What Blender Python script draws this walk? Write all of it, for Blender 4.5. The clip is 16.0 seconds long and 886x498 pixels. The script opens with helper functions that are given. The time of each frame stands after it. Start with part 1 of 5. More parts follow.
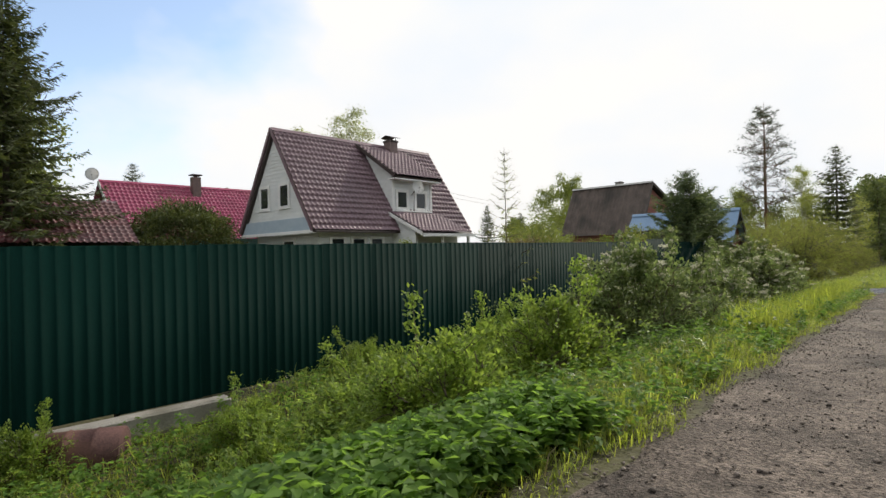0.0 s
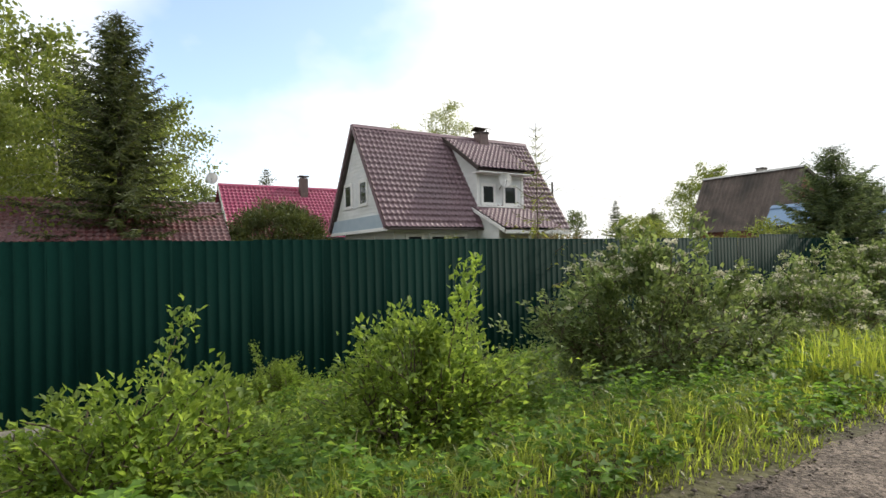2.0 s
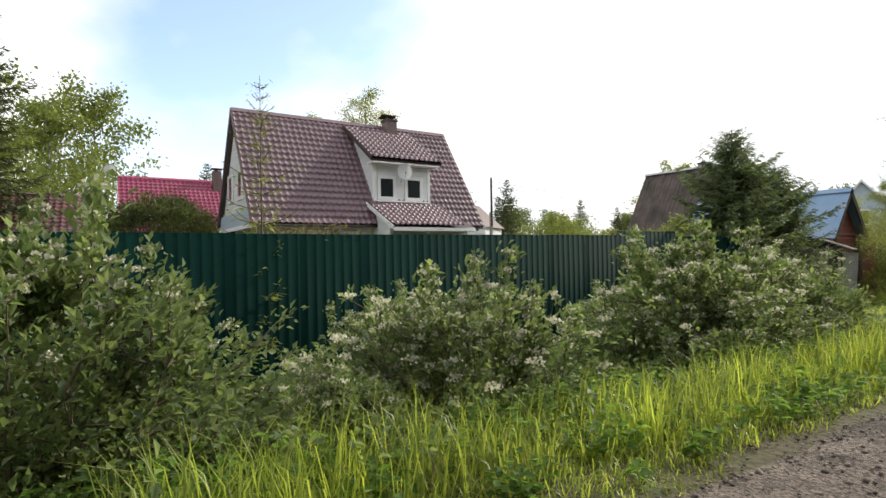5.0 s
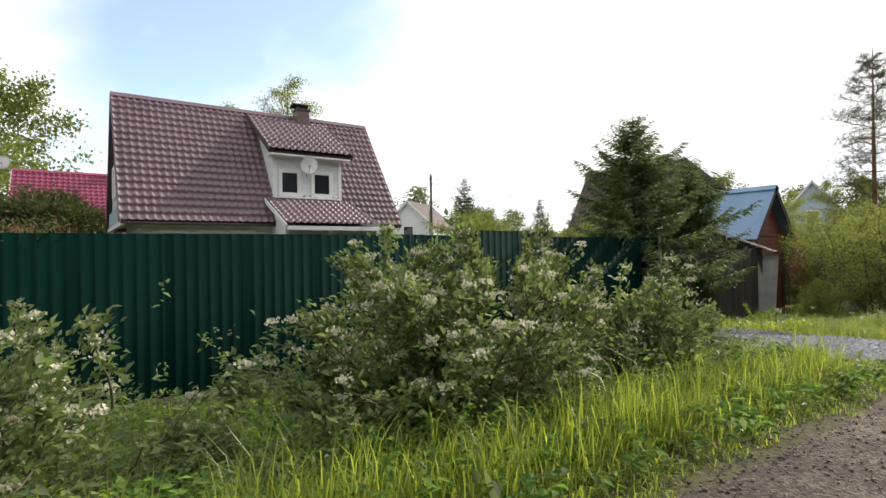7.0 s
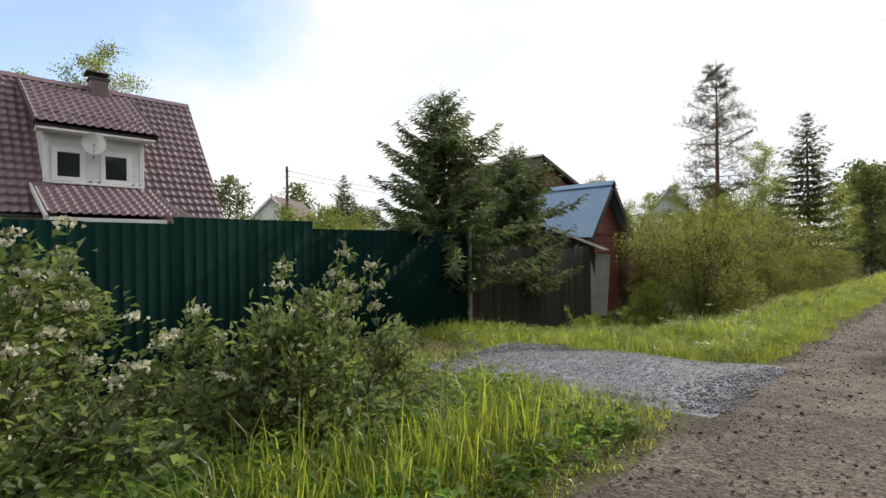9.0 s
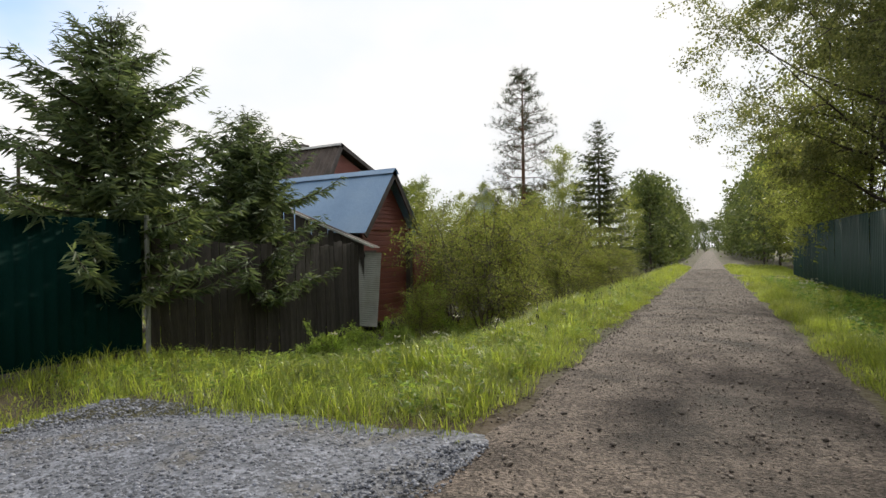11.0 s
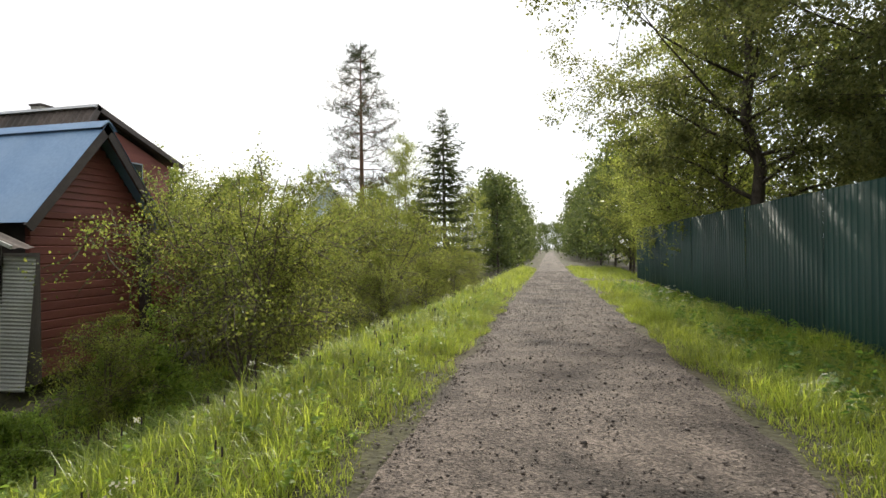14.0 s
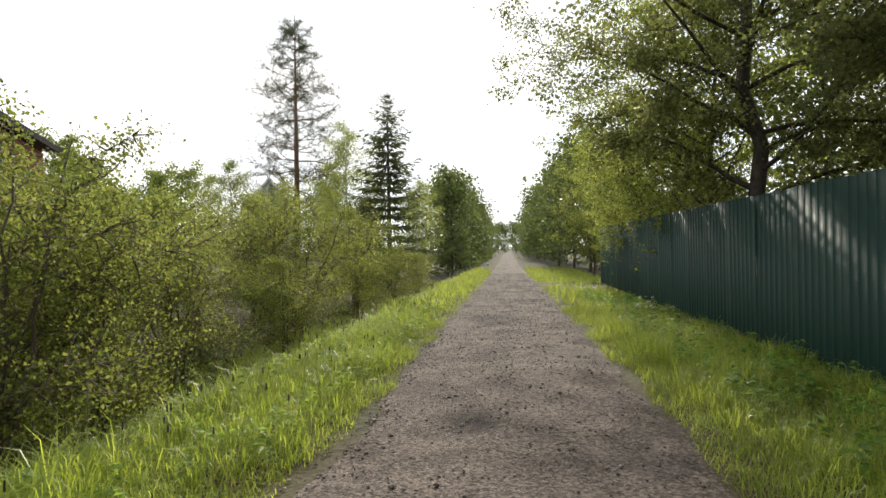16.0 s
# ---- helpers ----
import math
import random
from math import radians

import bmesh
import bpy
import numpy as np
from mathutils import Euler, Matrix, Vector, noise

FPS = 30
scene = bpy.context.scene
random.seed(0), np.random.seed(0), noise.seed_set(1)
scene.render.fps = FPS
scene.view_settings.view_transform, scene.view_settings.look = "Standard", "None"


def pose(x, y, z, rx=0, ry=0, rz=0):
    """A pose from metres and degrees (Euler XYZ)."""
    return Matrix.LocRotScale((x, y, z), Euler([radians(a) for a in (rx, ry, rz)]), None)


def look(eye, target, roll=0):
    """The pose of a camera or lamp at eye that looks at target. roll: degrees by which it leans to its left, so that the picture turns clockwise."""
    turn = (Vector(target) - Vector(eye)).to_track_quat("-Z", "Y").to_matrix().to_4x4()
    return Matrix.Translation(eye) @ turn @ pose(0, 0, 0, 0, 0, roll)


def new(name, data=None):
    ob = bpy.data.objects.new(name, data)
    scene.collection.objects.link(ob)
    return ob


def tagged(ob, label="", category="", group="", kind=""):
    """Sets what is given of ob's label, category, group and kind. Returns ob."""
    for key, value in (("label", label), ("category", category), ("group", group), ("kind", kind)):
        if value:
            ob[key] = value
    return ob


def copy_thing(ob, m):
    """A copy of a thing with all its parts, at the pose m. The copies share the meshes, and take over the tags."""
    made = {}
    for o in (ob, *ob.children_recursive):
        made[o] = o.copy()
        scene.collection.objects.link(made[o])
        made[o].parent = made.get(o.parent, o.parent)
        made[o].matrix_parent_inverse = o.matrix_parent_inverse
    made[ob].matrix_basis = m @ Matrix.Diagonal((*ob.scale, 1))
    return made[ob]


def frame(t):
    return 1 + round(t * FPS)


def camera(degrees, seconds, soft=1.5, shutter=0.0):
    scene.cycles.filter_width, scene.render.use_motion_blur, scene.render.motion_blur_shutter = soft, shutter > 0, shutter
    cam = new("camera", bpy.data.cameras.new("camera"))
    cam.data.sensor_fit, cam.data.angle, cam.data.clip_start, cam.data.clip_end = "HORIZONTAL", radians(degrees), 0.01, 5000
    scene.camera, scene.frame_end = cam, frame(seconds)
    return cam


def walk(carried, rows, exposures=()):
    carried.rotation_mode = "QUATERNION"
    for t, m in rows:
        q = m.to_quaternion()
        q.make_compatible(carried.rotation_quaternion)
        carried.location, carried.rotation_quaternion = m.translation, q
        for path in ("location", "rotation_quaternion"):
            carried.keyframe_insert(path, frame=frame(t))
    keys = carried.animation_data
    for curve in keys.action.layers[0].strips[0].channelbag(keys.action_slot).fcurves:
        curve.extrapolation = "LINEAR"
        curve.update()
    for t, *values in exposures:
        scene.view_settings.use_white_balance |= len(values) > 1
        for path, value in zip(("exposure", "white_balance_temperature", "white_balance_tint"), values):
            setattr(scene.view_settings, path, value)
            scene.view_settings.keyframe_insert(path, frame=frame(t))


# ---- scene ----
cam = camera(79.7, 16.0)
METRES, EYE, TILT, LEAN, TURN = 30.0, 1.35, 0.0, 0.0, 43.5
ROWS = [
    (0.0, 0.0, 0.0, 0.0, 0.01, 0.3, 1.4),
    (0.5, 0.0231, 0.0188, 0.0005, 4.66, 0.46, 1.38),
    (1.0, 0.0434, 0.0409, -0.0015, 9.53, 0.47, 1.28),
    (1.5, 0.0667, 0.0626, -0.0016, 12.95, 0.56, 1.26),
    (2.0, 0.0902, 0.0863, -0.0025, 14.8, 0.51, 1.27),
    (2.5, 0.1142, 0.1087, -0.0025, 14.88, 0.55, 1.23),
    (3.0, 0.138, 0.1315, -0.0033, 14.86, 0.52, 1.17),
    (3.5, 0.1604, 0.1547, -0.0038, 14.33, 0.5, 1.18),
    (6.0, 0.2669, 0.2733, -0.006, 13.29, 0.43, 1.0),
    (6.5, 0.2891, 0.297, -0.0047, 12.54, 0.43, 1.06),
    (7.0, 0.3094, 0.3185, -0.0048, 11.2, 0.41, 0.95),
    (7.5, 0.3286, 0.345, -0.0059, 9.62, 0.33, 0.91),
    (8.0, 0.3485, 0.3689, -0.0068, 8.02, 0.31, 0.83),
    (8.5, 0.3688, 0.394, -0.0082, 5.46, 0.38, 0.84),
    (9.0, 0.3915, 0.4167, -0.0091, 0.43, 0.34, 0.87),
    (9.5, 0.4146, 0.4405, -0.0092, -5.64, 0.21, 0.9),
    (10.0, 0.4382, 0.4642, -0.0106, -11.03, 0.24, 0.94),
    (12.5, 0.5353, 0.5833, -0.0148, -23.1, 0.18, 1.1),
    (13.0, 0.5549, 0.6051, -0.0142, -27.02, 0.22, 1.05),
    (13.5, 0.5724, 0.6273, -0.0137, -30.31, 0.05, 0.96),
    (14.0, 0.5926, 0.6491, -0.0134, -32.21, 0.05, 0.95),
    (14.5, 0.6118, 0.6696, -0.0123, -33.67, 0.01, 0.99),
    (15.0, 0.634, 0.6902, -0.0123, -34.89, 0.01, 0.99),
    (15.5, 0.6554, 0.7101, -0.0119, -35.48, -0.02, 1.0),
    (16.0, 0.6788, 0.7301, -0.0115, -36.56, -0.04, 1.05),
]
EXPOSURES = [(0.0, -0.3), (1.5, 0.02), (3.5, 0.05), (8.5, -0.1), (9.5, -0.36), (10.2, -0.4), (12.5, 0.1), (14.0, 0.08), (16.0, 0.08)]
walk(cam, [(t, pose(0, 0, EYE, TILT, LEAN, TURN) @ pose(METRES * x, METRES * y, METRES * z, 90 + pitch, roll, yaw)) for t, x, y, z, yaw, pitch, roll in ROWS], EXPOSURES)

# ---- world and sun ----
SUN_EL, SUN_AZ = 33.0, 1.5
world = bpy.data.worlds.new("sky")
scene.world = world
world.use_nodes = True
wt = world.node_tree
wt.nodes.clear()


def wnode(kind, **values):
    n = wt.nodes.new(kind)
    for k, v in values.items():
        n.inputs[k].default_value = v
    return n


sky = wt.nodes.new("ShaderNodeTexSky")
sky.sky_type, sky.sun_disc = "NISHITA", False
sky.sun_elevation, sky.sun_rotation = radians(SUN_EL), radians(SUN_AZ)
sky_bg = wnode("ShaderNodeBackground", Strength=0.3)
cloud_bg = wnode("ShaderNodeBackground", Strength=1.25)
coords = wt.nodes.new("ShaderNodeTexCoord")
stretch = wt.nodes.new("ShaderNodeMapping")
stretch.inputs["Scale"].default_value = (1.0, 1.0, 1.7)
stretch.inputs["Location"].default_value = (0.35, 0.1, 0.2)
cloud_noise = wnode("ShaderNodeTexNoise", Scale=2.1, Detail=5.0, Roughness=0.5)
cloud_ramp = wt.nodes.new("ShaderNodeValToRGB")
cloud_ramp.color_ramp.elements[0].position, cloud_ramp.color_ramp.elements[1].position = 0.64, 0.88
cloud_ramp.color_ramp.elements[0].color = (0.12, 0.12, 0.12, 1)
gap = wt.nodes.new("ShaderNodeVectorMath")
gap.operation = "DISTANCE"
gap.inputs[1].default_value = (-0.85, 0.24, 0.47)
gap_edge = wnode("ShaderNodeMath")
gap_edge.operation = "ADD"
cloud_tone = wt.nodes.new("ShaderNodeValToRGB")
cloud_tone.color_ramp.elements[0].position, cloud_tone.color_ramp.elements[1].position = 0.35, 0.6
cloud_tone.color_ramp.elements[0].color = (0.86, 0.92, 1.0, 1)
cloud_tone.color_ramp.elements[1].color = (1.0, 0.985, 0.96, 1)
sky_mix = wt.nodes.new("ShaderNodeMixShader")
wout = wt.nodes.new("ShaderNodeOutputWorld")
wl = wt.links.new
wl(coords.outputs["Generated"], stretch.inputs["Vector"])
wl(stretch.outputs["Vector"], cloud_noise.inputs["Vector"])
wl(coords.outputs["Generated"], gap.inputs[0])
wl(gap.outputs["Value"], gap_edge.inputs[0])
wl(cloud_noise.outputs["Fac"], gap_edge.inputs[1])
wl(gap_edge.outputs[0], cloud_ramp.inputs["Fac"])
wl(cloud_noise.outputs["Fac"], cloud_tone.inputs["Fac"])
wl(cloud_tone.outputs["Color"], cloud_bg.inputs["Color"])
wl(sky.outputs["Color"], sky_bg.inputs["Color"])
wl(cloud_ramp.outputs["Color"], sky_mix.inputs["Fac"])
wl(sky_bg.outputs["Background"], sky_mix.inputs[1])
wl(cloud_bg.outputs["Background"], sky_mix.inputs[2])
wl(sky_mix.outputs["Shader"], wout.inputs["Surface"])

sun = new("sun", bpy.data.lights.new("sun", "SUN"))
sun.data.energy, sun.data.angle, sun.data.color = 4.2, radians(1.2), (1.0, 0.93, 0.8)
sun_way = Vector((math.sin(radians(SUN_AZ)) * math.cos(radians(SUN_EL)), math.cos(radians(SUN_AZ)) * math.cos(radians(SUN_EL)), math.sin(radians(SUN_EL))))
sun.matrix_world = look(sun_way * 100, (0, 0, 0))


# ---- materials ----
def mat(name, c1, c2, scale=4.0, rough=0.7, metal=0.0, bump=0.2, fine=40.0, stretch=(1, 1, 1), island=0.0, obj=0.0, c3=None, spec=0.5, dist=0.02):
    """Two-scale noise colour between c1 and c2 with fine relief; c3: stains; island, obj: brightness change piece by piece."""
    m = bpy.data.materials.new(name)
    m.use_nodes = True
    nt = m.node_tree
    p = nt.nodes["Principled BSDF"]
    p.inputs["Roughness"].default_value, p.inputs["Metallic"].default_value = rough, metal
    p.inputs["Specular IOR Level"].default_value = spec
    tc = nt.nodes.new("ShaderNodeTexCoord")
    mp = nt.nodes.new("ShaderNodeMapping")
    mp.inputs["Scale"].default_value = stretch
    nt.links.new(tc.outputs["Object"], mp.inputs["Vector"])
    n1, n2 = nt.nodes.new("ShaderNodeTexNoise"), nt.nodes.new("ShaderNodeTexNoise")
    n1.inputs["Scale"].default_value, n1.inputs["Detail"].default_value = scale, 6
    n2.inputs["Scale"].default_value, n2.inputs["Detail"].default_value = fine, 3
    for n in (n1, n2):
        nt.links.new(mp.outputs["Vector"], n.inputs["Vector"])
    ad = nt.nodes.new("ShaderNodeMath")
    ad.operation = "ADD"
    nt.links.new(n1.outputs["Fac"], ad.inputs[0])
    nt.links.new(n2.outputs["Fac"], ad.inputs[1])
    ramp = nt.nodes.new("ShaderNodeValToRGB")
    e = ramp.color_ramp.elements
    e[0].position, e[1].position = 0.38, 0.62
    e[0].color, e[1].color = (*c1, 1), (*c2, 1)
    hf = nt.nodes.new("ShaderNodeMath")
    hf.operation = "MULTIPLY"
    hf.inputs[1].default_value = 0.5
    nt.links.new(ad.outputs[0], hf.inputs[0])
    nt.links.new(hf.outputs[0], ramp.inputs["Fac"])
    col = ramp.outputs["Color"]
    if c3:
        n3 = nt.nodes.new("ShaderNodeTexNoise")
        n3.inputs["Scale"].default_value, n3.inputs["Detail"].default_value = scale * 0.35, 8
        nt.links.new(mp.outputs["Vector"], n3.inputs["Vector"])
        r3 = nt.nodes.new("ShaderNodeValToRGB")
        r3.color_ramp.elements[0].position, r3.color_ramp.elements[1].position = 0.5, 0.68
        nt.links.new(n3.outputs["Fac"], r3.inputs["Fac"])
        mx = nt.nodes.new("ShaderNodeMixRGB")
        mx.inputs[2].default_value = (*c3, 1)
        nt.links.new(r3.outputs["Color"], mx.inputs[0])
        nt.links.new(col, mx.inputs[1])
        col = mx.outputs[0]
    if island or obj:
        src = nt.nodes.new("ShaderNodeNewGeometry" if island else "ShaderNodeObjectInfo")
        amt = island or obj
        mr = nt.nodes.new("ShaderNodeMapRange")
        mr.inputs["To Min"].default_value, mr.inputs["To Max"].default_value = 1 - amt, 1 + amt
        nt.links.new(src.outputs["Random Per Island" if island else "Random"], mr.inputs["Value"])
        hs = nt.nodes.new("ShaderNodeHueSaturation")
        nt.links.new(col, hs.inputs["Color"])
        nt.links.new(mr.outputs["Result"], hs.inputs["Value"])
        col = hs.outputs["Color"]
    nt.links.new(col, p.inputs["Base Color"])
    if bump:
        b = nt.nodes.new("ShaderNodeBump")
        b.inputs["Strength"].default_value, b.inputs["Distance"].default_value = bump, dist
        nt.links.new(ad.outputs[0], b.inputs["Height"])
        nt.links.new(b.outputs["Normal"], p.inputs["Normal"])
    return m


def leaf_mat(name, c1, c2, glow=0.5, rough=0.5, tint=(1.1, 1.03, 0.74)):
    """Leaves: each one its own shade, gloss on top and light let through."""
    c1, c2 = [[0.9 * v + 0.1 * (0.3 * c[0] + 0.6 * c[1] + 0.1 * c[2]) for v in c] for c in (c1, c2)]
    m = bpy.data.materials.new(name)
    m.use_nodes = True
    nt = m.node_tree
    p, out = nt.nodes["Principled BSDF"], nt.nodes["Material Output"]
    p.inputs["Roughness"].default_value = rough
    p.inputs["Specular IOR Level"].default_value = 0.3
    geo = nt.nodes.new("ShaderNodeNewGeometry")
    ramp = nt.nodes.new("ShaderNodeValToRGB")
    e = ramp.color_ramp.elements
    e[0].color, e[1].color = (*c1, 1), (*c2, 1)
    nt.links.new(geo.outputs["Random Per Island"], ramp.inputs["Fac"])
    nz = nt.nodes.new("ShaderNodeTexNoise")
    nz.inputs["Scale"].default_value = 1.3
    tc = nt.nodes.new("ShaderNodeTexCoord")
    nt.links.new(tc.outputs["Object"], nz.inputs["Vector"])
    mr = nt.nodes.new("ShaderNodeMapRange")
    mr.inputs["From Min"].default_value, mr.inputs["From Max"].default_value = 0.3, 0.7
    mr.inputs["To Min"].default_value, mr.inputs["To Max"].default_value = 0.7, 1.3
    nt.links.new(nz.outputs["Fac"], mr.inputs["Value"])
    hs = nt.nodes.new("ShaderNodeHueSaturation")
    nt.links.new(ramp.outputs["Color"], hs.inputs["Color"])
    nt.links.new(mr.outputs["Result"], hs.inputs["Value"])
    nt.links.new(hs.outputs["Color"], p.inputs["Base Color"])
    tr = nt.nodes.new("ShaderNodeBsdfTranslucent")
    mul = nt.nodes.new("ShaderNodeMixRGB")
    mul.blend_type = "MULTIPLY"
    mul.inputs[0].default_value = 1.0
    mul.inputs[2].default_value = (*[2.0 * t for t in tint], 1)
    nt.links.new(hs.outputs["Color"], mul.inputs[1])
    nt.links.new(mul.outputs[0], tr.inputs["Color"])
    mix = nt.nodes.new("ShaderNodeMixShader")
    mix.inputs["Fac"].default_value = glow
    nt.links.new(p.outputs[0], mix.inputs[1])
    nt.links.new(tr.outputs[0], mix.inputs[2])
    nt.links.new(mix.outputs[0], out.inputs["Surface"])
    return m


def glass_mat(name):
    m = bpy.data.materials.new(name)
    m.use_nodes = True
    p = m.node_tree.nodes["Principled BSDF"]
    p.inputs["Base Color"].default_value = (0.02, 0.025, 0.03, 1)
    p.inputs["Roughness"].default_value = 0.04
    return m


M_ROAD = mat("gravel_road", (0.074, 0.058, 0.048), (0.185, 0.148, 0.122), 2.4, 0.85, spec=0.25, bump=1.0, fine=52, c3=(0.04, 0.032, 0.027), dist=0.03)


def speckle(m, scale, amount):
    """Pebbles of many shades set into a surface."""
    nt = m.node_tree
    p = nt.nodes["Principled BSDF"]
    old = p.inputs["Base Color"].links[0].from_socket
    tc = nt.nodes.new("ShaderNodeTexCoord")
    vo = nt.nodes.new("ShaderNodeTexVoronoi")
    vo.inputs["Scale"].default_value = scale
    nt.links.new(tc.outputs["Object"], vo.inputs["Vector"])
    sp = nt.nodes.new("ShaderNodeSeparateColor")
    nt.links.new(vo.outputs["Color"], sp.inputs[0])
    mr = nt.nodes.new("ShaderNodeMapRange")
    mr.inputs["To Min"].default_value, mr.inputs["To Max"].default_value = 1 - amount, 1 + amount
    nt.links.new(sp.outputs[0], mr.inputs["Value"])
    hs = nt.nodes.new("ShaderNodeHueSaturation")
    nt.links.new(old, hs.inputs["Color"])
    nt.links.new(mr.outputs["Result"], hs.inputs["Value"])
    nt.links.new(hs.outputs["Color"], p.inputs["Base Color"])


speckle(M_ROAD, 42.0, 0.55)
M_GRAVEL = mat("grey_gravel", (0.07, 0.075, 0.09), (0.2, 0.21, 0.245), 6.0, 0.8, bump=0.7, fine=60, c3=(0.1, 0.09, 0.075), dist=0.015)
speckle(M_GRAVEL, 36.0, 0.6)
M_STONE = mat("road_stone", (0.085, 0.07, 0.06), (0.21, 0.175, 0.15), 9, 0.75, island=0.6, spec=0.25)
M_CHIP = mat("gravel_stone", (0.11, 0.115, 0.135), (0.26, 0.27, 0.31), 9, 0.7, island=0.45)
M_SOIL = mat("mossy_soil", (0.04, 0.036, 0.018), (0.085, 0.08, 0.032), 0.8, 0.95, bump=0.8, fine=14, c3=(0.075, 0.052, 0.032), dist=0.05)
M_FENCE = mat("green_sheet_metal", (0.0018, 0.0145, 0.012), (0.0026, 0.02, 0.0165), 1.2, 0.7, bump=0.03, fine=60, stretch=(1, 1, 0.25), c3=(0.004, 0.02, 0.016), obj=0.12, spec=0.03)
M_FENCE2 = mat("blue_green_sheet_metal", (0.008, 0.029, 0.021), (0.012, 0.038, 0.028), 1.2, 0.55, bump=0.03, fine=60, stretch=(1, 1, 0.25), c3=(0.018, 0.04, 0.03), obj=0.15, spec=0.15)
M_POST = mat("rusty_post", (0.09, 0.045, 0.03), (0.16, 0.1, 0.07), 6, 0.8, c3=(0.2, 0.09, 0.04))
M_PIPE = mat("grey_steel_pipe", (0.3, 0.3, 0.29), (0.45, 0.45, 0.43), 8, 0.5, metal=0.4, bump=0.05)
M_ROOF = mat("brown_metal_tile", (0.145, 0.092, 0.108), (0.2, 0.132, 0.15), 0.7, 0.42, bump=0.04, fine=30, c3=(0.165, 0.115, 0.13), spec=0.4)
M_RED = mat("red_metal_tile", (0.22, 0.016, 0.064), (0.3, 0.03, 0.096), 0.7, 0.35, bump=0.04, fine=30, c3=(0.26, 0.04, 0.08))
M_RUST = mat("rust_brown_metal_tile", (0.095, 0.03, 0.032), (0.15, 0.05, 0.052), 0.8, 0.35, bump=0.05, fine=30, c3=(0.1, 0.05, 0.055))
M_SIDING = mat("white_siding", (0.6, 0.63, 0.64), (0.74, 0.75, 0.74), 1.2, 0.55, bump=0.05, fine=25, stretch=(1, 1, 3), c3=(0.58, 0.6, 0.58))
M_TRIM = mat("white_trim", (0.7, 0.71, 0.7), (0.8, 0.8, 0.78), 3, 0.5, bump=0.04)
M_BLUEBAND = mat("grey_blue_panel", (0.33, 0.42, 0.5), (0.42, 0.5, 0.56), 2, 0.6, bump=0.05)
M_CHIM = mat("brown_chimney_metal", (0.1, 0.065, 0.062), (0.16, 0.11, 0.1), 3, 0.5, bump=0.1, fine=25)
M_DARK = mat("dark_trim", (0.035, 0.025, 0.022), (0.06, 0.045, 0.04), 5, 0.6, bump=0.1)
M_GLASS = glass_mat("window_glass")
M_CURTAIN = mat("dim_curtain", (0.1, 0.11, 0.1), (0.22, 0.23, 0.2), 3, 0.9, stretch=(6, 6, 0.5))
M_SLATE = mat("mossy_slate", (0.055, 0.042, 0.036), (0.12, 0.095, 0.08), 2.2, 0.85, bump=0.4, fine=22, stretch=(1, 1, 0.4), c3=(0.035, 0.03, 0.025))
M_LOG = mat("red_painted_boards", (0.165, 0.05, 0.038), (0.225, 0.072, 0.056), 2, 0.65, bump=0.25, fine=30, stretch=(0.3, 0.3, 3), c3=(0.16, 0.05, 0.035), obj=0.12)
M_BLUEROOF = mat("blue_sheet_roof", (0.14, 0.24, 0.38), (0.19, 0.3, 0.45), 1.0, 0.42, bump=0.06, fine=20, stretch=(1, 0.4, 1), c3=(0.22, 0.32, 0.44))
M_WOOD = mat("weathered_boards", (0.032, 0.028, 0.024), (0.08, 0.068, 0.058), 3, 0.9, bump=0.5, fine=40, stretch=(2, 2, 0.15), c3=(0.035, 0.03, 0.026), obj=0.3)
M_TURQ = mat("turquoise_wall", (0.16, 0.4, 0.44), (0.22, 0.48, 0.5), 2, 0.7)
M_TIN = mat("pale_corrugated_sheet", (0.3, 0.31, 0.28), (0.42, 0.42, 0.39), 3, 0.65, bump=0.1, c3=(0.26, 0.26, 0.2))
M_CONC = mat("weathered_concrete", (0.22, 0.21, 0.19), (0.36, 0.34, 0.31), 3, 0.9, bump=0.4, c3=(0.15, 0.14, 0.11))
M_RUSTY = mat("rusty_barrel", (0.06, 0.028, 0.026), (0.12, 0.055, 0.05), 3, 0.85, bump=0.3, c3=(0.15, 0.075, 0.05))
M_BARK = mat("dark_bark", (0.035, 0.028, 0.022), (0.1, 0.08, 0.06), 6, 0.95, bump=0.8, fine=30, stretch=(1, 1, 0.3))
M_BIRCHBARK = mat("birch_bark", (0.2, 0.18, 0.16), (0.5, 0.48, 0.44), 5, 0.8, bump=0.3, fine=20, stretch=(0.5, 0.5, 2), c3=(0.06, 0.05, 0.045))
M_PINEBARK = mat("pine_bark", (0.09, 0.05, 0.03), (0.2, 0.11, 0.065), 5, 0.9, bump=0.6)
M_STEM = mat("shrub_stem", (0.07, 0.055, 0.035), (0.14, 0.11, 0.07), 8, 0.9)
L_BUSH = leaf_mat("shrub_leaf", (0.07, 0.11, 0.036), (0.185, 0.23, 0.095), 0.42, tint=(1.0, 1.0, 0.62))
L_LIME = leaf_mat("young_shrub_leaf", (0.09, 0.16, 0.018), (0.22, 0.31, 0.04), 0.48)
# raised colour and glow stand in for sunlit leaves beside the fence
L_BIRCH = leaf_mat("birch_leaf", (0.09, 0.125, 0.022), (0.21, 0.24, 0.05), 0.66)
# darker, greyer copy for the tall crowns: their shade is put into the colour
L_OAK = leaf_mat("shaded_crown_leaf", (0.068, 0.09, 0.03), (0.17, 0.185, 0.062), 0.55)
L_FAR = leaf_mat("woodland_leaf", (0.05, 0.08, 0.022), (0.115, 0.145, 0.04), 0.4)
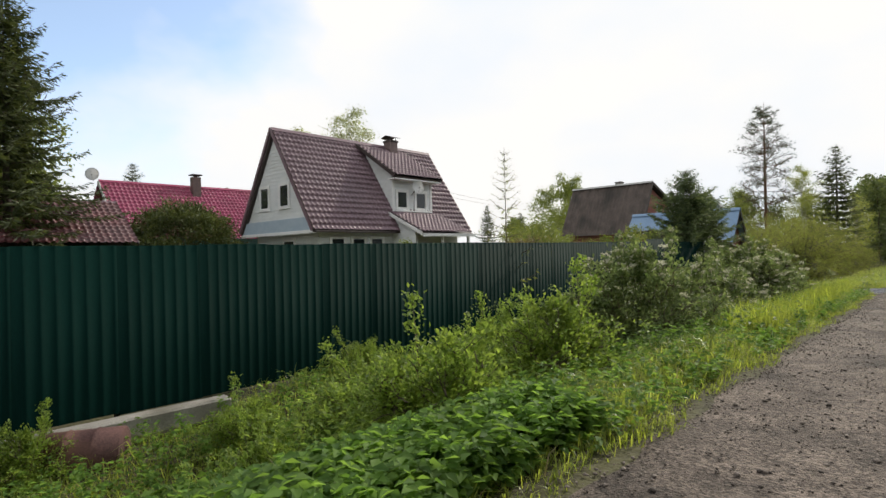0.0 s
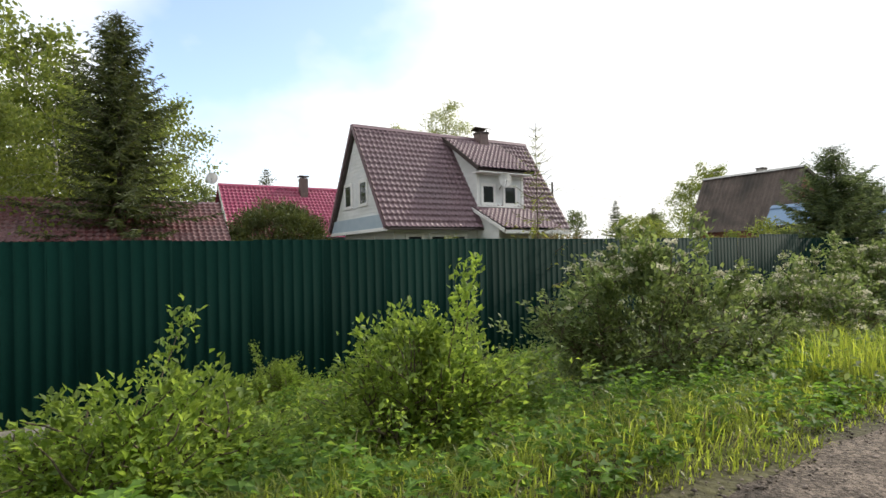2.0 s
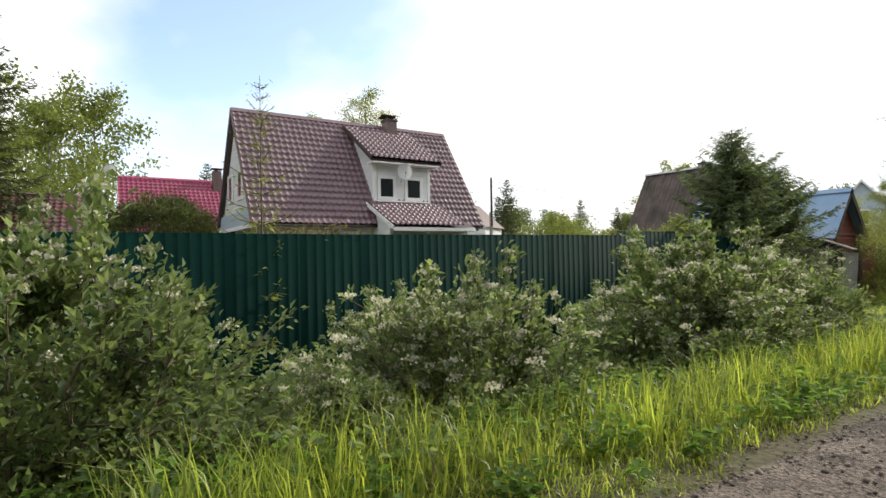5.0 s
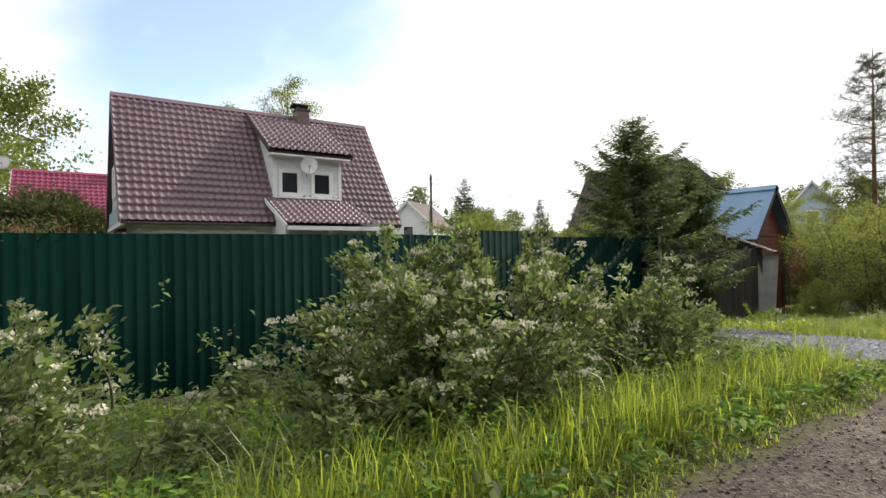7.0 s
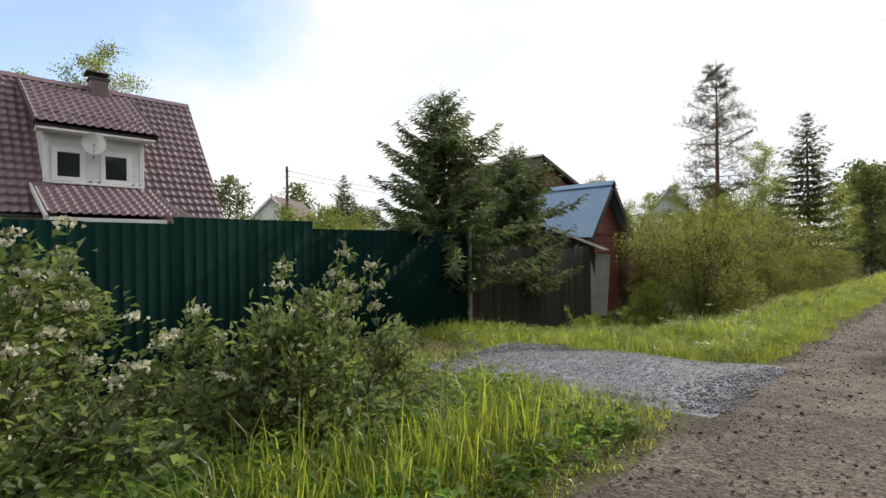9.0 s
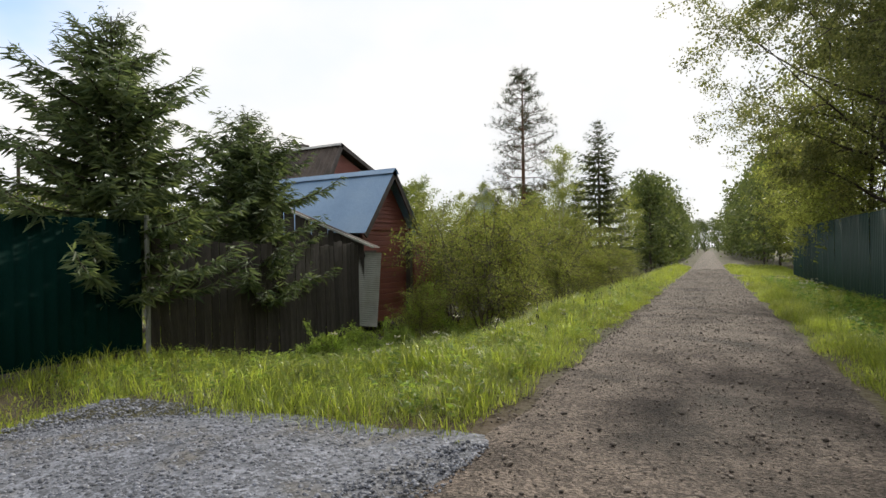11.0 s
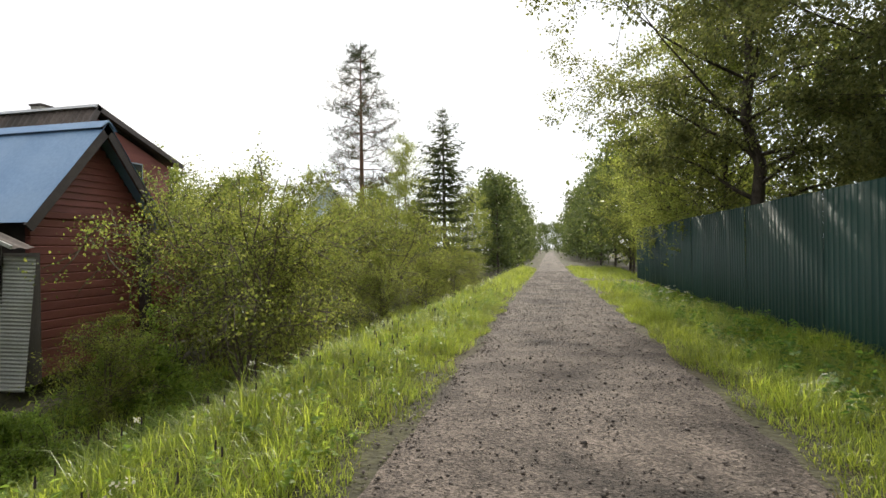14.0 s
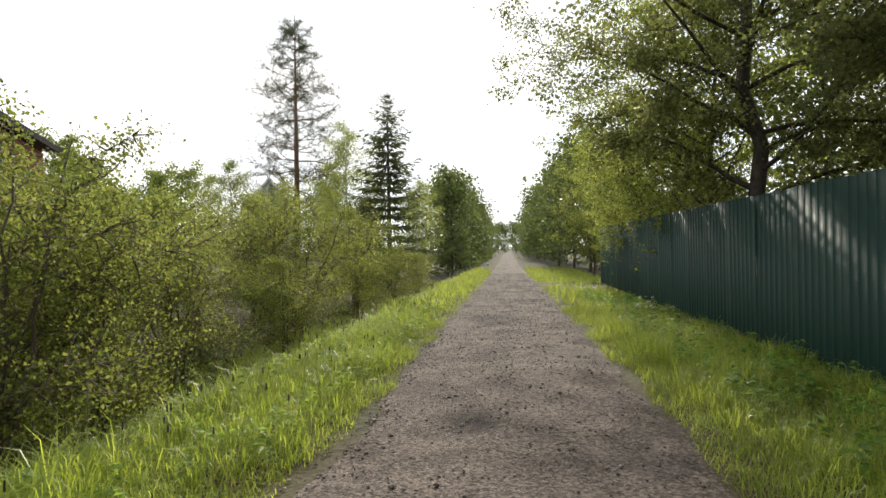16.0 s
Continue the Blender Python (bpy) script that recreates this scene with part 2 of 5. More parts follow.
L_YELLOW = leaf_mat("spring_leaf", (0.085, 0.125, 0.018), (0.16, 0.195, 0.035), 0.5)
L_WILLOW = leaf_mat("willow_leaf", (0.075, 0.112, 0.02), (0.19, 0.215, 0.055), 0.58, tint=(1.15, 1.05, 0.68))
L_SPRUCE = leaf_mat("spruce_needle", (0.028, 0.045, 0.013), (0.085, 0.105, 0.03), 0.3, 0.55)
L_SPRUCE2 = leaf_mat("young_spruce_needle", (0.042, 0.072, 0.03), (0.13, 0.175, 0.068), 0.34, 0.55)
L_PINE = leaf_mat("pine_needle", (0.03, 0.05, 0.02), (0.06, 0.085, 0.035), 0.25)
L_GRASS = leaf_mat("grass_blade", (0.112, 0.165, 0.018), (0.275, 0.325, 0.05), 0.57, 0.36, tint=(1.15, 1.08, 0.6))
L_DRY = leaf_mat("dry_grass_blade", (0.16, 0.13, 0.06), (0.28, 0.23, 0.12), 0.4)
L_HERB = leaf_mat("herb_leaf", (0.055, 0.125, 0.014), (0.14, 0.25, 0.03), 0.5, 0.65)
L_JUNIPER = leaf_mat("juniper_needle", (0.04, 0.062, 0.016), (0.1, 0.118, 0.03), 0.25)
L_BROWN = leaf_mat("withered_frond", (0.1, 0.085, 0.035), (0.17, 0.135, 0.06), 0.4)
L_FLOWER = leaf_mat("white_blossom", (0.56, 0.53, 0.38), (0.76, 0.73, 0.58), 0.35, 0.7, tint=(0.5, 0.5, 0.48))


# ---- mesh tools ----
def part(name, bm, material, parent=None, label="", kind=""):
    """Link a bmesh as one mesh object under a thing or a part."""
    me = bpy.data.meshes.new(name)
    bm.to_mesh(me)
    bm.free()
    me.materials.append(material)
    ob = new(name, me)
    ob.parent = parent
    return tagged(ob, label, kind=kind)


def raw(name, verts, faces, material, parent=None, label="", smooth=False):
    """Link arrays of vertices and faces as one mesh object."""
    me = bpy.data.meshes.new(name)
    verts = np.asarray(verts, dtype=np.float32)
    faces = np.asarray(faces, dtype=np.int32)
    n, k = faces.shape
    me.vertices.add(len(verts))
    me.vertices.foreach_set("co", verts.ravel())
    me.loops.add(n * k)
    me.loops.foreach_set("vertex_index", faces.ravel())
    me.polygons.add(n)
    me.polygons.foreach_set("loop_start", np.arange(n, dtype=np.int32) * k)
    me.update(calc_edges=True)
    if smooth:
        me.polygons.foreach_set("use_smooth", np.ones(n, dtype=bool))
    me.materials.append(material)
    ob = new(name, me)
    ob.parent = parent
    return tagged(ob, label)


def thing(name, m, label, category, group="", kind=""):
    ob = new(name)
    ob.matrix_world = m
    ob.empty_display_size = 0.2
    return tagged(ob, label, category, group, kind)


def box(bm, x0, x1, y0, y1, z0, z1, bevel=0.0):
    made = bmesh.ops.create_cube(bm, size=1.0, matrix=Matrix.Translation(((x0 + x1) / 2, (y0 + y1) / 2, (z0 + z1) / 2)) @ Matrix.Diagonal((x1 - x0, y1 - y0, z1 - z0, 1)))
    if bevel:
        edges = list({e for v in made["verts"] for e in v.link_edges})
        bmesh.ops.bevel(bm, geom=edges, offset=bevel, segments=1, affect="EDGES")
    return bm


def boxed(*spans, bevel=0.0):
    bm = bmesh.new()
    box(bm, *spans, bevel=bevel)
    return bm


def prism(points, axis, a, b):
    """A solid from an outline in the plane across axis (x or y), reaching from a to b."""
    bm = bmesh.new()
    put = (lambda p, q: (q, p[0], p[1])) if axis == "x" else (lambda p, q: (p[0], q, p[1]))
    near, far = [[bm.verts.new(put(p, q)) for p in points] for q in (a, b)]
    bm.faces.new(near)
    bm.faces.new(far[::-1])
    for i in range(len(points)):
        j = (i + 1) % len(points)
        bm.faces.new((near[j], near[i], far[i], far[j]))
    bmesh.ops.recalc_face_normals(bm, faces=bm.faces[:])
    return bm


def slab(p0, u, v, thick):
    """A flat board: corner p0, sides u and v, thickness downwards along its normal."""
    p0, u, v = Vector(p0), Vector(u), Vector(v)
    n = u.cross(v).normalized() * thick
    bm = bmesh.new()
    t = [bm.verts.new(p) for p in (p0, p0 + u, p0 + u + v, p0 + v)]
    b = [bm.verts.new(p - n) for p in (p0, p0 + u, p0 + u + v, p0 + v)]
    bm.faces.new(t)
    bm.faces.new(b[::-1])
    for i in range(4):
        j = (i + 1) % 4
        bm.faces.new((t[j], t[i], b[i], b[j]))
    bmesh.ops.recalc_face_normals(bm, faces=bm.faces[:])
    return bm


def tubes(segs, sides=5):
    """Tapered tubes from rows (x, y, z, r, X, Y, Z, R)."""
    s = np.asarray(segs, dtype=np.float64).reshape(-1, 8)
    a, b = s[:, :3], s[:, 4:7]
    d = b - a
    d /= np.linalg.norm(d, axis=1, keepdims=True) + 1e-9
    h = np.where(np.abs(d[:, 2:3]) > 0.9, np.array([[1.0, 0, 0]]), np.array([[0, 0, 1.0]]))
    u = np.cross(d, h)
    u /= np.linalg.norm(u, axis=1, keepdims=True) + 1e-9
    w = np.cross(d, u)
    an = np.arange(sides) * 2 * np.pi / sides
    ring = u[:, None] * np.cos(an)[None, :, None] + w[:, None] * np.sin(an)[None, :, None]
    v = np.concatenate([a[:, None] + ring * s[:, 3][:, None, None], b[:, None] + ring * s[:, 7][:, None, None]], axis=1)
    i = np.arange(sides)
    j = (i + 1) % sides
    f = np.stack([i, j, j + sides, i + sides], axis=1)
    f = (f[None] + (np.arange(len(s)) * 2 * sides)[:, None, None]).reshape(-1, 4)
    return v.reshape(-1, 3), f


def unit(a):
    return a / (np.linalg.norm(a, axis=-1, keepdims=True) + 1e-9)


def leaves(base, way, length, width, rng, fold=0.25, up=None):
    """One folded diamond a leaf, from its base along way."""
    n = len(base)
    way = unit(way)
    side = unit(np.cross(way, rng.normal(size=(n, 3)) if up is None else up + 0.35 * rng.normal(size=(n, 3))))
    nor = np.cross(side, way)
    length, width = np.broadcast_to(length, n)[:, None], np.broadcast_to(width, n)[:, None]
    mid = base + way * length * 0.45 + nor * width * fold
    v = np.stack([base, mid + side * width * 0.5, base + way * length - nor * length * 0.1, mid - side * width * 0.5], axis=1).reshape(-1, 3)
    k = np.arange(n)[:, None] * 4
    f = np.concatenate([k + np.array([[0, 1, 2]]), k + np.array([[0, 2, 3]])], axis=1).reshape(-1, 3)
    return v, f


def blades(base, height, width, lean, rng):
    """Bent grass blades: a tapering quad and a tip."""
    n = len(base)
    an = rng.uniform(0, 2 * np.pi, n)
    d = np.stack([np.cos(an), np.sin(an), np.zeros(n)], 1)
    s = np.stack([-np.sin(an), np.cos(an), np.zeros(n)], 1)
    z = np.array([[0, 0, 1.0]])
    h, w, l = height[:, None], width[:, None], (lean * height)[:, None]
    m = base + z * h * 0.6 + d * l * 0.35
    t = base + z * h * (1 - 0.35 * np.minimum(lean, 1.2)[:, None]) + d * l
    v = np.stack([base - s * w / 2, base + s * w / 2, m + s * w * 0.38, m - s * w * 0.38, t], axis=1).reshape(-1, 3)
    k = np.arange(n)[:, None] * 5
    f = np.concatenate([k + np.array([q]) for q in ([0, 1, 2], [0, 2, 3], [3, 2, 4])], axis=1).reshape(-1, 3)
    return v, f


def smooth(a, b, t):
    t = np.clip((t - a) / (b - a), 0, 1)
    return t * t * (3 - 2 * t)


# ---- the ground ----
LEFT, RIGHT = -1.66, 1.1


def road_z(y):
    return 0.02 - 0.0137 * np.clip(y, -40, 70)


def wob(x, y):
    """Small rise and fall of the ground."""
    return 0.05 * np.sin(1.3 * x + 0.7 * y) * np.sin(0.9 * y - 0.4 * x) + 0.03 * np.sin(2.9 * x + 1.1) * np.sin(2.3 * y)


def ground_z(x, y):
    x, y = np.asarray(x, dtype=float), np.asarray(y, dtype=float)
    u, v = LEFT - x, x - RIGHT
    ditch = 0.38 * (1 - smooth(2.6, 5.0, y)) * smooth(6.66, 6.9, u) - (0.72 + 0.4 * (1 - smooth(2.6, 5.0, y))) * smooth(0.5, 3.6, u)
    drive = -0.26 * smooth(0.3, 6.0, u)
    bank = 0.05 * smooth(0, 0.6, u) - 1.1 * smooth(1.2, 3.2, u) + 0.25 * smooth(7, 12, u)
    a, b = smooth(19.6, 21.8, y), smooth(25.5, 31.0, y)
    left = ditch * (1 - a) + drive * a * (1 - b) + bank * b
    right = -0.14 * smooth(0.1, 2.2, v)
    off = smooth(0.0, 0.8, np.maximum(u, v))
    return road_z(y) - 0.035 + np.where(u > 0, left, np.where(v > 0, right, 0)) + wob(x, y) * off


def uneven(lo, hi, near_lo, near_hi, step, far):
    core = np.arange(near_lo, near_hi, step)
    k = np.linspace(0, 1, far) ** 2.2
    return np.unique(np.concatenate([near_lo - (near_lo - lo) * k, core, near_hi + (hi - near_hi) * k]).round(4))


def sheet(name, xs, ys, height, material, kind_label, category):
    gx, gy = np.meshgrid(xs, ys)
    v = np.stack([gx, gy, height(gx, gy)], -1).reshape(-1, 3)
    nx, ny = len(xs), len(ys)
    i = (np.arange(ny - 1)[:, None] * nx + np.arange(nx - 1)[None]).ravel()
    f = np.stack([i, i + 1, i + nx + 1, i + nx], 1)
    ob = raw(name, v, f, material, smooth=True)
    return tagged(ob, kind_label, category, kind="structure")


sheet("ground", uneven(-700, 700, -14, 8, 0.25, 24), uneven(-700, 900, -8, 66, 0.3, 24), ground_z, M_SOIL, "dark mossy soil under grass and weeds", "ground")


def road_mesh():
    """The gravel road: ragged edges, two worn wheel tracks and a low crown."""
    ys = np.concatenate([np.arange(-30, 70, 0.12), np.arange(70, 260, 2.0)])
    t = np.linspace(0, 1, 25)
    n1 = np.array([0.09 * noise.noise((0, y * 0.6, 3)) + 0.05 * noise.noise((0, y * 2.7, 8)) for y in ys])
    n2 = np.array([0.1 * noise.noise((9, y * 0.6, 3)) + 0.05 * noise.noise((9, y * 2.7, 8)) for y in ys])
    lo, hi = LEFT + n1 - 0.03, RIGHT + n2 + 0.03
    x = lo[:, None] + (hi - lo)[:, None] * t[None]
    y = np.repeat(ys[:, None], len(t), 1)
    tracks = 0.018 * np.exp(-((t - 0.27) / 0.09) ** 2) + 0.018 * np.exp(-((t - 0.75) / 0.09) ** 2)
    rough = np.array([[0.012 * noise.noise((a * 2.2, b * 1.6, 0)) for a, b in zip(p, q)] for p, q in zip(x, y)])
    z = road_z(y) - tracks[None] + rough - 0.06 * (np.abs(t - 0.5)[None] * 2) ** 6
    v = np.stack([x, y, z], -1).reshape(-1, 3)
    nx = len(t)
    i = (np.arange(len(ys) - 1)[:, None] * nx + np.arange(nx - 1)[None]).ravel()
    return v, np.stack([i, i + 1, i + nx + 1, i + nx], 1)


tagged(raw("road", *road_mesh(), M_ROAD, smooth=True), "grey-brown gravel road with worn wheel tracks", "road", kind="structure")


def patch(name, outline, lift, material, label, category):
    """A low patch of surface with a ragged outline (x as a function of y on both sides)."""
    ys = np.linspace(outline[0][0], outline[-1][0], 60)
    oy, ol, orr = [np.array(c) for c in zip(*outline)]
    lo, hi = np.interp(ys, oy, ol), np.interp(ys, oy, orr)
    lo += np.array([0.14 * noise.noise((1, y * 2.1, 5)) for y in ys])
    t = np.linspace(0, 1, 50)
    x = lo[:, None] + (hi - lo)[:, None] * t[None]
    y = np.repeat(ys[:, None], len(t), 1)
    edge = np.minimum(np.minimum(t, 1 - t)[None] * 5, np.minimum(ys - ys[0], ys[-1] - ys)[:, None] * 2).clip(0, 1)
    z = ground_z(x, y) - 0.02 + (lift + 0.02) * edge
    i = (np.arange(len(ys) - 1)[:, None] * len(t) + np.arange(len(t) - 1)[None]).ravel()
    ob = raw(name, np.stack([x, y, z], -1).reshape(-1, 3), np.stack([i, i + 1, i + len(t) + 1, i + len(t)], 1), material, smooth=True)
    return tagged(ob, label, category, kind="structure")


patch("driveway", [(21.55, -2.2, -1.1), (21.9, -4.2, -1.1), (22.3, -6.0, -1.1), (23.4, -5.8, -1.1), (24.2, -4.4, -1.1), (24.75, -2.4, -1.1)], 0.022, M_GRAVEL, "driveway of loose blue-grey gravel before the gate", "driveway")
patch("side_road", [(53.6, 0.8, 12.0), (55.5, 0.8, 16.0), (57.2, 0.8, 16.0)], 0.05, M_ROAD, "gravel side road turning off beyond the fence", "road")


def stones(name, n, spans, z, size, material, label, seed, clear=None):
    """Loose angular stones lying on a surface."""
    rng = np.random.default_rng(seed)
    x0, x1, y0, y1 = spans
    c = np.stack([rng.uniform(x0, x1, n), rng.uniform(y0, y1, n)], 1)
    if clear:
        c = c[(c[:, 1] < clear[0]) | (c[:, 1] > clear[1])]
        n = len(c)
    s = size[0] + (size[1] - size[0]) * rng.random(n) ** 3
    cz = z(c[:, 0], c[:, 1]) + s * 0.2
    o = np.array([[1, 0, 0], [0, 1, 0], [-1, 0, 0], [0, -1, 0], [0, 0, 0.7], [0, 0, -0.7]], dtype=float)
    v = o[None] * (0.6 + 0.6 * rng.random((n, 6, 3)))
    an = rng.uniform(0, 6.28, n)
    ca, sa = np.cos(an)[:, None], np.sin(an)[:, None]
    v = np.stack([v[..., 0] * ca - v[..., 1] * sa, v[..., 0] * sa + v[..., 1] * ca, v[..., 2]], -1) * s[:, None, None]
    v += np.stack([c[:, 0], c[:, 1], cz], 1)[:, None]
    f = np.array([[0, 1, 4], [1, 2, 4], [2, 3, 4], [3, 0, 4], [1, 0, 5], [2, 1, 5], [3, 2, 5], [0, 3, 5]])
    f = (f[None] + (np.arange(n) * 6)[:, None, None]).reshape(-1, 3)
    tagged(raw(name, v.reshape(-1, 3), f, material), label, "stones", kind="stuff")


def road_top(x, y):
    t = (x - LEFT) / (RIGHT - LEFT)
    return road_z(y) - 0.018 * np.exp(-((t - 0.27) / 0.09) ** 2) - 0.018 * np.exp(-((t - 0.75) / 0.09) ** 2) - 0.06 * np.abs(2 * t - 1) ** 6


stones("road_stones", 42000, (LEFT + 0.05, RIGHT - 0.05, 1.0, 70.0), lambda x, y: road_top(x, y) + 0.003, (0.004, 0.016), M_STONE, "loose dark stones scattered over the gravel road", 3)
stones("road_stones", 3600, (LEFT + 0.1, RIGHT - 0.05, 1.0, 60.0), lambda x, y: road_top(x, y) + 0.004, (0.012, 0.03), M_STONE, "larger loose stones lying on the gravel road", 7)
stones("edge_gravel", 5000, (LEFT - 0.1, LEFT + 0.25, 1.0, 40.0), lambda x, y: road_z(y) - 0.02, (0.004, 0.022), M_STONE, "loose gravel along the ragged road edge", 4, (21.6, 24.7))
stones("driveway_gravel", 15000, (-5.6, -1.45, 21.9, 24.3), lambda x, y: ground_z(x, y) + 0.018, (0.006, 0.024), M_CHIP, "loose blue-grey crushed stone on the driveway", 5)


# ---- fences ----
def rib_sheet(width, pitch, height, depth=0.009):
    """A sheet of trapezoid-ribbed metal, standing on z 0, running along y, with its ribs towards +x."""
    ys, xs = [], []
    n = round(width / pitch)
    for i in range(n):
        y = i * pitch
        ys += [y, y + 0.74 * pitch, y + 0.8 * pitch, y + 0.95 * pitch]
        xs += [0, 0, depth, depth]
    ys.append(width + 0.012)
    xs.append(0.0)
    k = len(ys)
    v = [(x, y, z) for z in (0, height) for x, y in zip(xs, ys)] + [(x - 0.003, y, z) for z in (0, height) for x, y in zip(xs, ys)]
    f = [(i, i + 1, k + i + 1, k + i) for i in range(k - 1)] + [(2 * k + i + 1, 2 * k + i, 3 * k + i, 3 * k + i + 1) for i in range(k - 1)]
    f += [(k + i, k + i + 1, 3 * k + i + 1, 3 * k + i) for i in range(k - 1)]
    return v, f


def sheet_fence(name, x, spans, face, pitch, material, label, seed, post_material):
    """spans: rows of (y0, y1, bottom, top). face: +1 turns the ribs to +x, -1 to -x."""
    rng = random.Random(seed)
    root = thing(name, Matrix.Translation((x, spans[0][0], 0)), label, "fence")
    y00 = spans[0][0]
    for y0, y1, z0, z1 in spans:
        n = max(1, round((y1 - y0) / 1.12))
        w = (y1 - y0) / n
        mesh = None
        for i in range(n):
            if mesh is None:
                first = raw("sheet", *rib_sheet(w, w / round(w / pitch), z1 - z0), material, root)
                mesh, ob = first.data, first
            else:
                ob = new("sheet", mesh)
                ob.parent = root
            turn = pose(0, 0, 0, rng.uniform(-0.15, 0.15), rng.uniform(-0.3, 0.3), 0 if face > 0 else 180)
            off = y0 - y00 + (i if face > 0 else i + 1) * w
            ob.matrix_local = Matrix.Translation((rng.uniform(0, 0.003), off, z0 + rng.uniform(-0.008, 0.008))) @ turn
        for zz in (z0 + 0.35, z1 - 0.3):
            part("rail", boxed(-0.02, 0.02, y0 - y00, y1 - y00, zz - 0.02, zz + 0.02), post_material, root).location = (-0.055 * face, 0, 0)
        for i in range(0, n + 1, 2):
            yy = y0 - y00 + i * w
            g = float(ground_z(x, yy + y00)) - 0.3
            part("post", boxed(-0.03, 0.03, yy - 0.03, yy + 0.03, g, z1 - 0.05, bevel=0.004), post_material, root, "rust-brown steel post").location = (-0.11 * face, 0, 0)
    return root


sheet_fence("corrugated_fence", -8.3, [(-14.0, 2.2, -0.76, 1.545), (2.2, 20.0, -0.78, 1.55), (20.0, 22.34, -0.62, 1.655)], 1, 0.16, M_FENCE, "tall dark green corrugated metal fence above a weedy ditch", 5, M_POST)
sheet_fence("corrugated_fence", 3.75, [(21.0, 54.0, -0.62, 1.79)], -1, 0.16, M_FENCE2, "tall blue-green corrugated metal fence along the verge", 6, M_POST)


def gate():
    root = thing("metal_gate", Matrix.Translation((-8.3, 22.345, 0)), "dark green sheet metal double gate, closed", "gate")
    for k in range(2):
        leaf = raw("gate_leaf", *rib_sheet(2.065, 0.172, 2.06, 0.01), M_FENCE, root)
        leaf.location = (0, -0.012 + k * 2.08, -0.53)
        for z in (-0.4, 1.4):
            part("gate_frame", boxed(-0.05, -0.01, k * 2.08 + 0.02, k * 2.08 + 2.04, z - 0.02, z + 0.02), M_FENCE, root)
    post = part("gate_post", boxed(-0.01, 0.055, 4.2, 4.26, -0.75, 1.62, bevel=0.012), M_PIPE, root, "pale grey steel gate post")
    part("latch", boxed(0.05, 0.075, 4.24, 4.42, 0.42, 0.45, bevel=0.005), M_PIPE, post)
    part("gate_post", boxed(-0.07, 0.0, -0.07, -0.01, -0.75, 1.6, bevel=0.012), M_FENCE, root)


gate()


def plank_fence():
    root = thing("plank_fence", Matrix.Translation((-8.45, 26.75, 0)), "old dark weathered plank fence under the spruces", "fence")
    rng = random.Random(8)
    mesh = None
    for i in range(34):
        if mesh is None:
            ob = part("board", boxed(-0.012, 0.012, 0, 0.16, -1.45, 1.15, bevel=0.004), M_WOOD, root)
            mesh = ob.data
        else:
            ob = new("board", mesh)
            ob.parent = root
        ob.matrix_local = pose(rng.uniform(-0.01, 0.01), i * 0.172, rng.uniform(-0.06, 0.1), rng.uniform(-0.8, 0.8), rng.uniform(-0.6, 0.6), 0)
    for z in (-0.2, 0.8):
        part("rail", boxed(-0.08, -0.03, 0, 5.85, z - 0.04, z + 0.04), M_WOOD, root)


plank_fence()


# ---- houses ----
def tile_roof(p0, u, v, wave=0.29, course=0.39, amp=0.034):
    """Pressed metal tiles: waves along u, stepped courses down v."""
    p0, u, v = [np.array(a, dtype=float) for a in (p0, u, v)]
    lu, lv = np.linalg.norm(u), np.linalg.norm(v)
    n = np.cross(u, v)
    n *= (1 if n[2] > 0 else -1) / np.linalg.norm(n)
    su = np.linspace(0, lu, max(2, int(lu / wave * 6)) + 1)
    sv, hv = [], []
    k = max(1, round(lv / course))
    for i in range(k):
        sv += [i * lv / k + 0.002, (i + 0.6) * lv / k, (i + 1) * lv / k - 0.002]
        hv += [0.0, 0.022, 0.075]
    sv, hv = np.array(sv), np.array(hv)
    hu = amp * (np.cos(2 * np.pi * su / wave) + 0.35 * np.cos(4 * np.pi * su / wave))
    ridge = np.where(hv > 0, 1.0, 0.9)
    P = p0 + su[None, :, None] / lu * u + sv[:, None, None] / lv * v + (hu[None] * ridge[:, None] + hv[:, None] + amp)[..., None] * n
    nx = len(su)
    i = (np.arange(len(sv) - 1)[:, None] * nx + np.arange(nx - 1)[None]).ravel()
    return P.reshape(-1, 3), np.stack([i, i + 1, i + nx + 1, i + nx], 1)


def window(root, axis, at, a0, a1, z0, z1, out=1):
    """A white framed window on a wall across axis at the given place; out: the side that it faces."""
    def b(t0, t1, p0, p1, q0, q1, bevel=0.008):
        lo, hi = sorted((at + out * t0, at + out * t1))
        return boxed(lo, hi, p0, p1, q0, q1, bevel=bevel) if axis == "x" else boxed(p0, p1, lo, hi, q0, q1, bevel=bevel)

    w = part("window", b(-0.02, 0.012, a0 + 0.05, a1 - 0.05, z0 + 0.05, z1 - 0.05, 0), M_CURTAIN, root)
    part("pane", b(0.014, 0.024, a0 + 0.06, a1 - 0.06, z0 + 0.06, z1 - 0.06, 0), M_GLASS, w, "dark reflecting glass")
    for p0, p1, q0, q1 in ((a0 - 0.1, a0 + 0.07, z0 - 0.1, z1 + 0.1), (a1 - 0.07, a1 + 0.1, z0 - 0.1, z1 + 0.1), (a0 + 0.07, a1 - 0.07, z1 - 0.07, z1 + 0.1), (a0 + 0.07, a1 - 0.07, z0 - 0.1, z0 + 0.07)):
        part("window_frame", b(0.0, 0.06, p0, p1, q0, q1), M_TRIM, w)
    return w


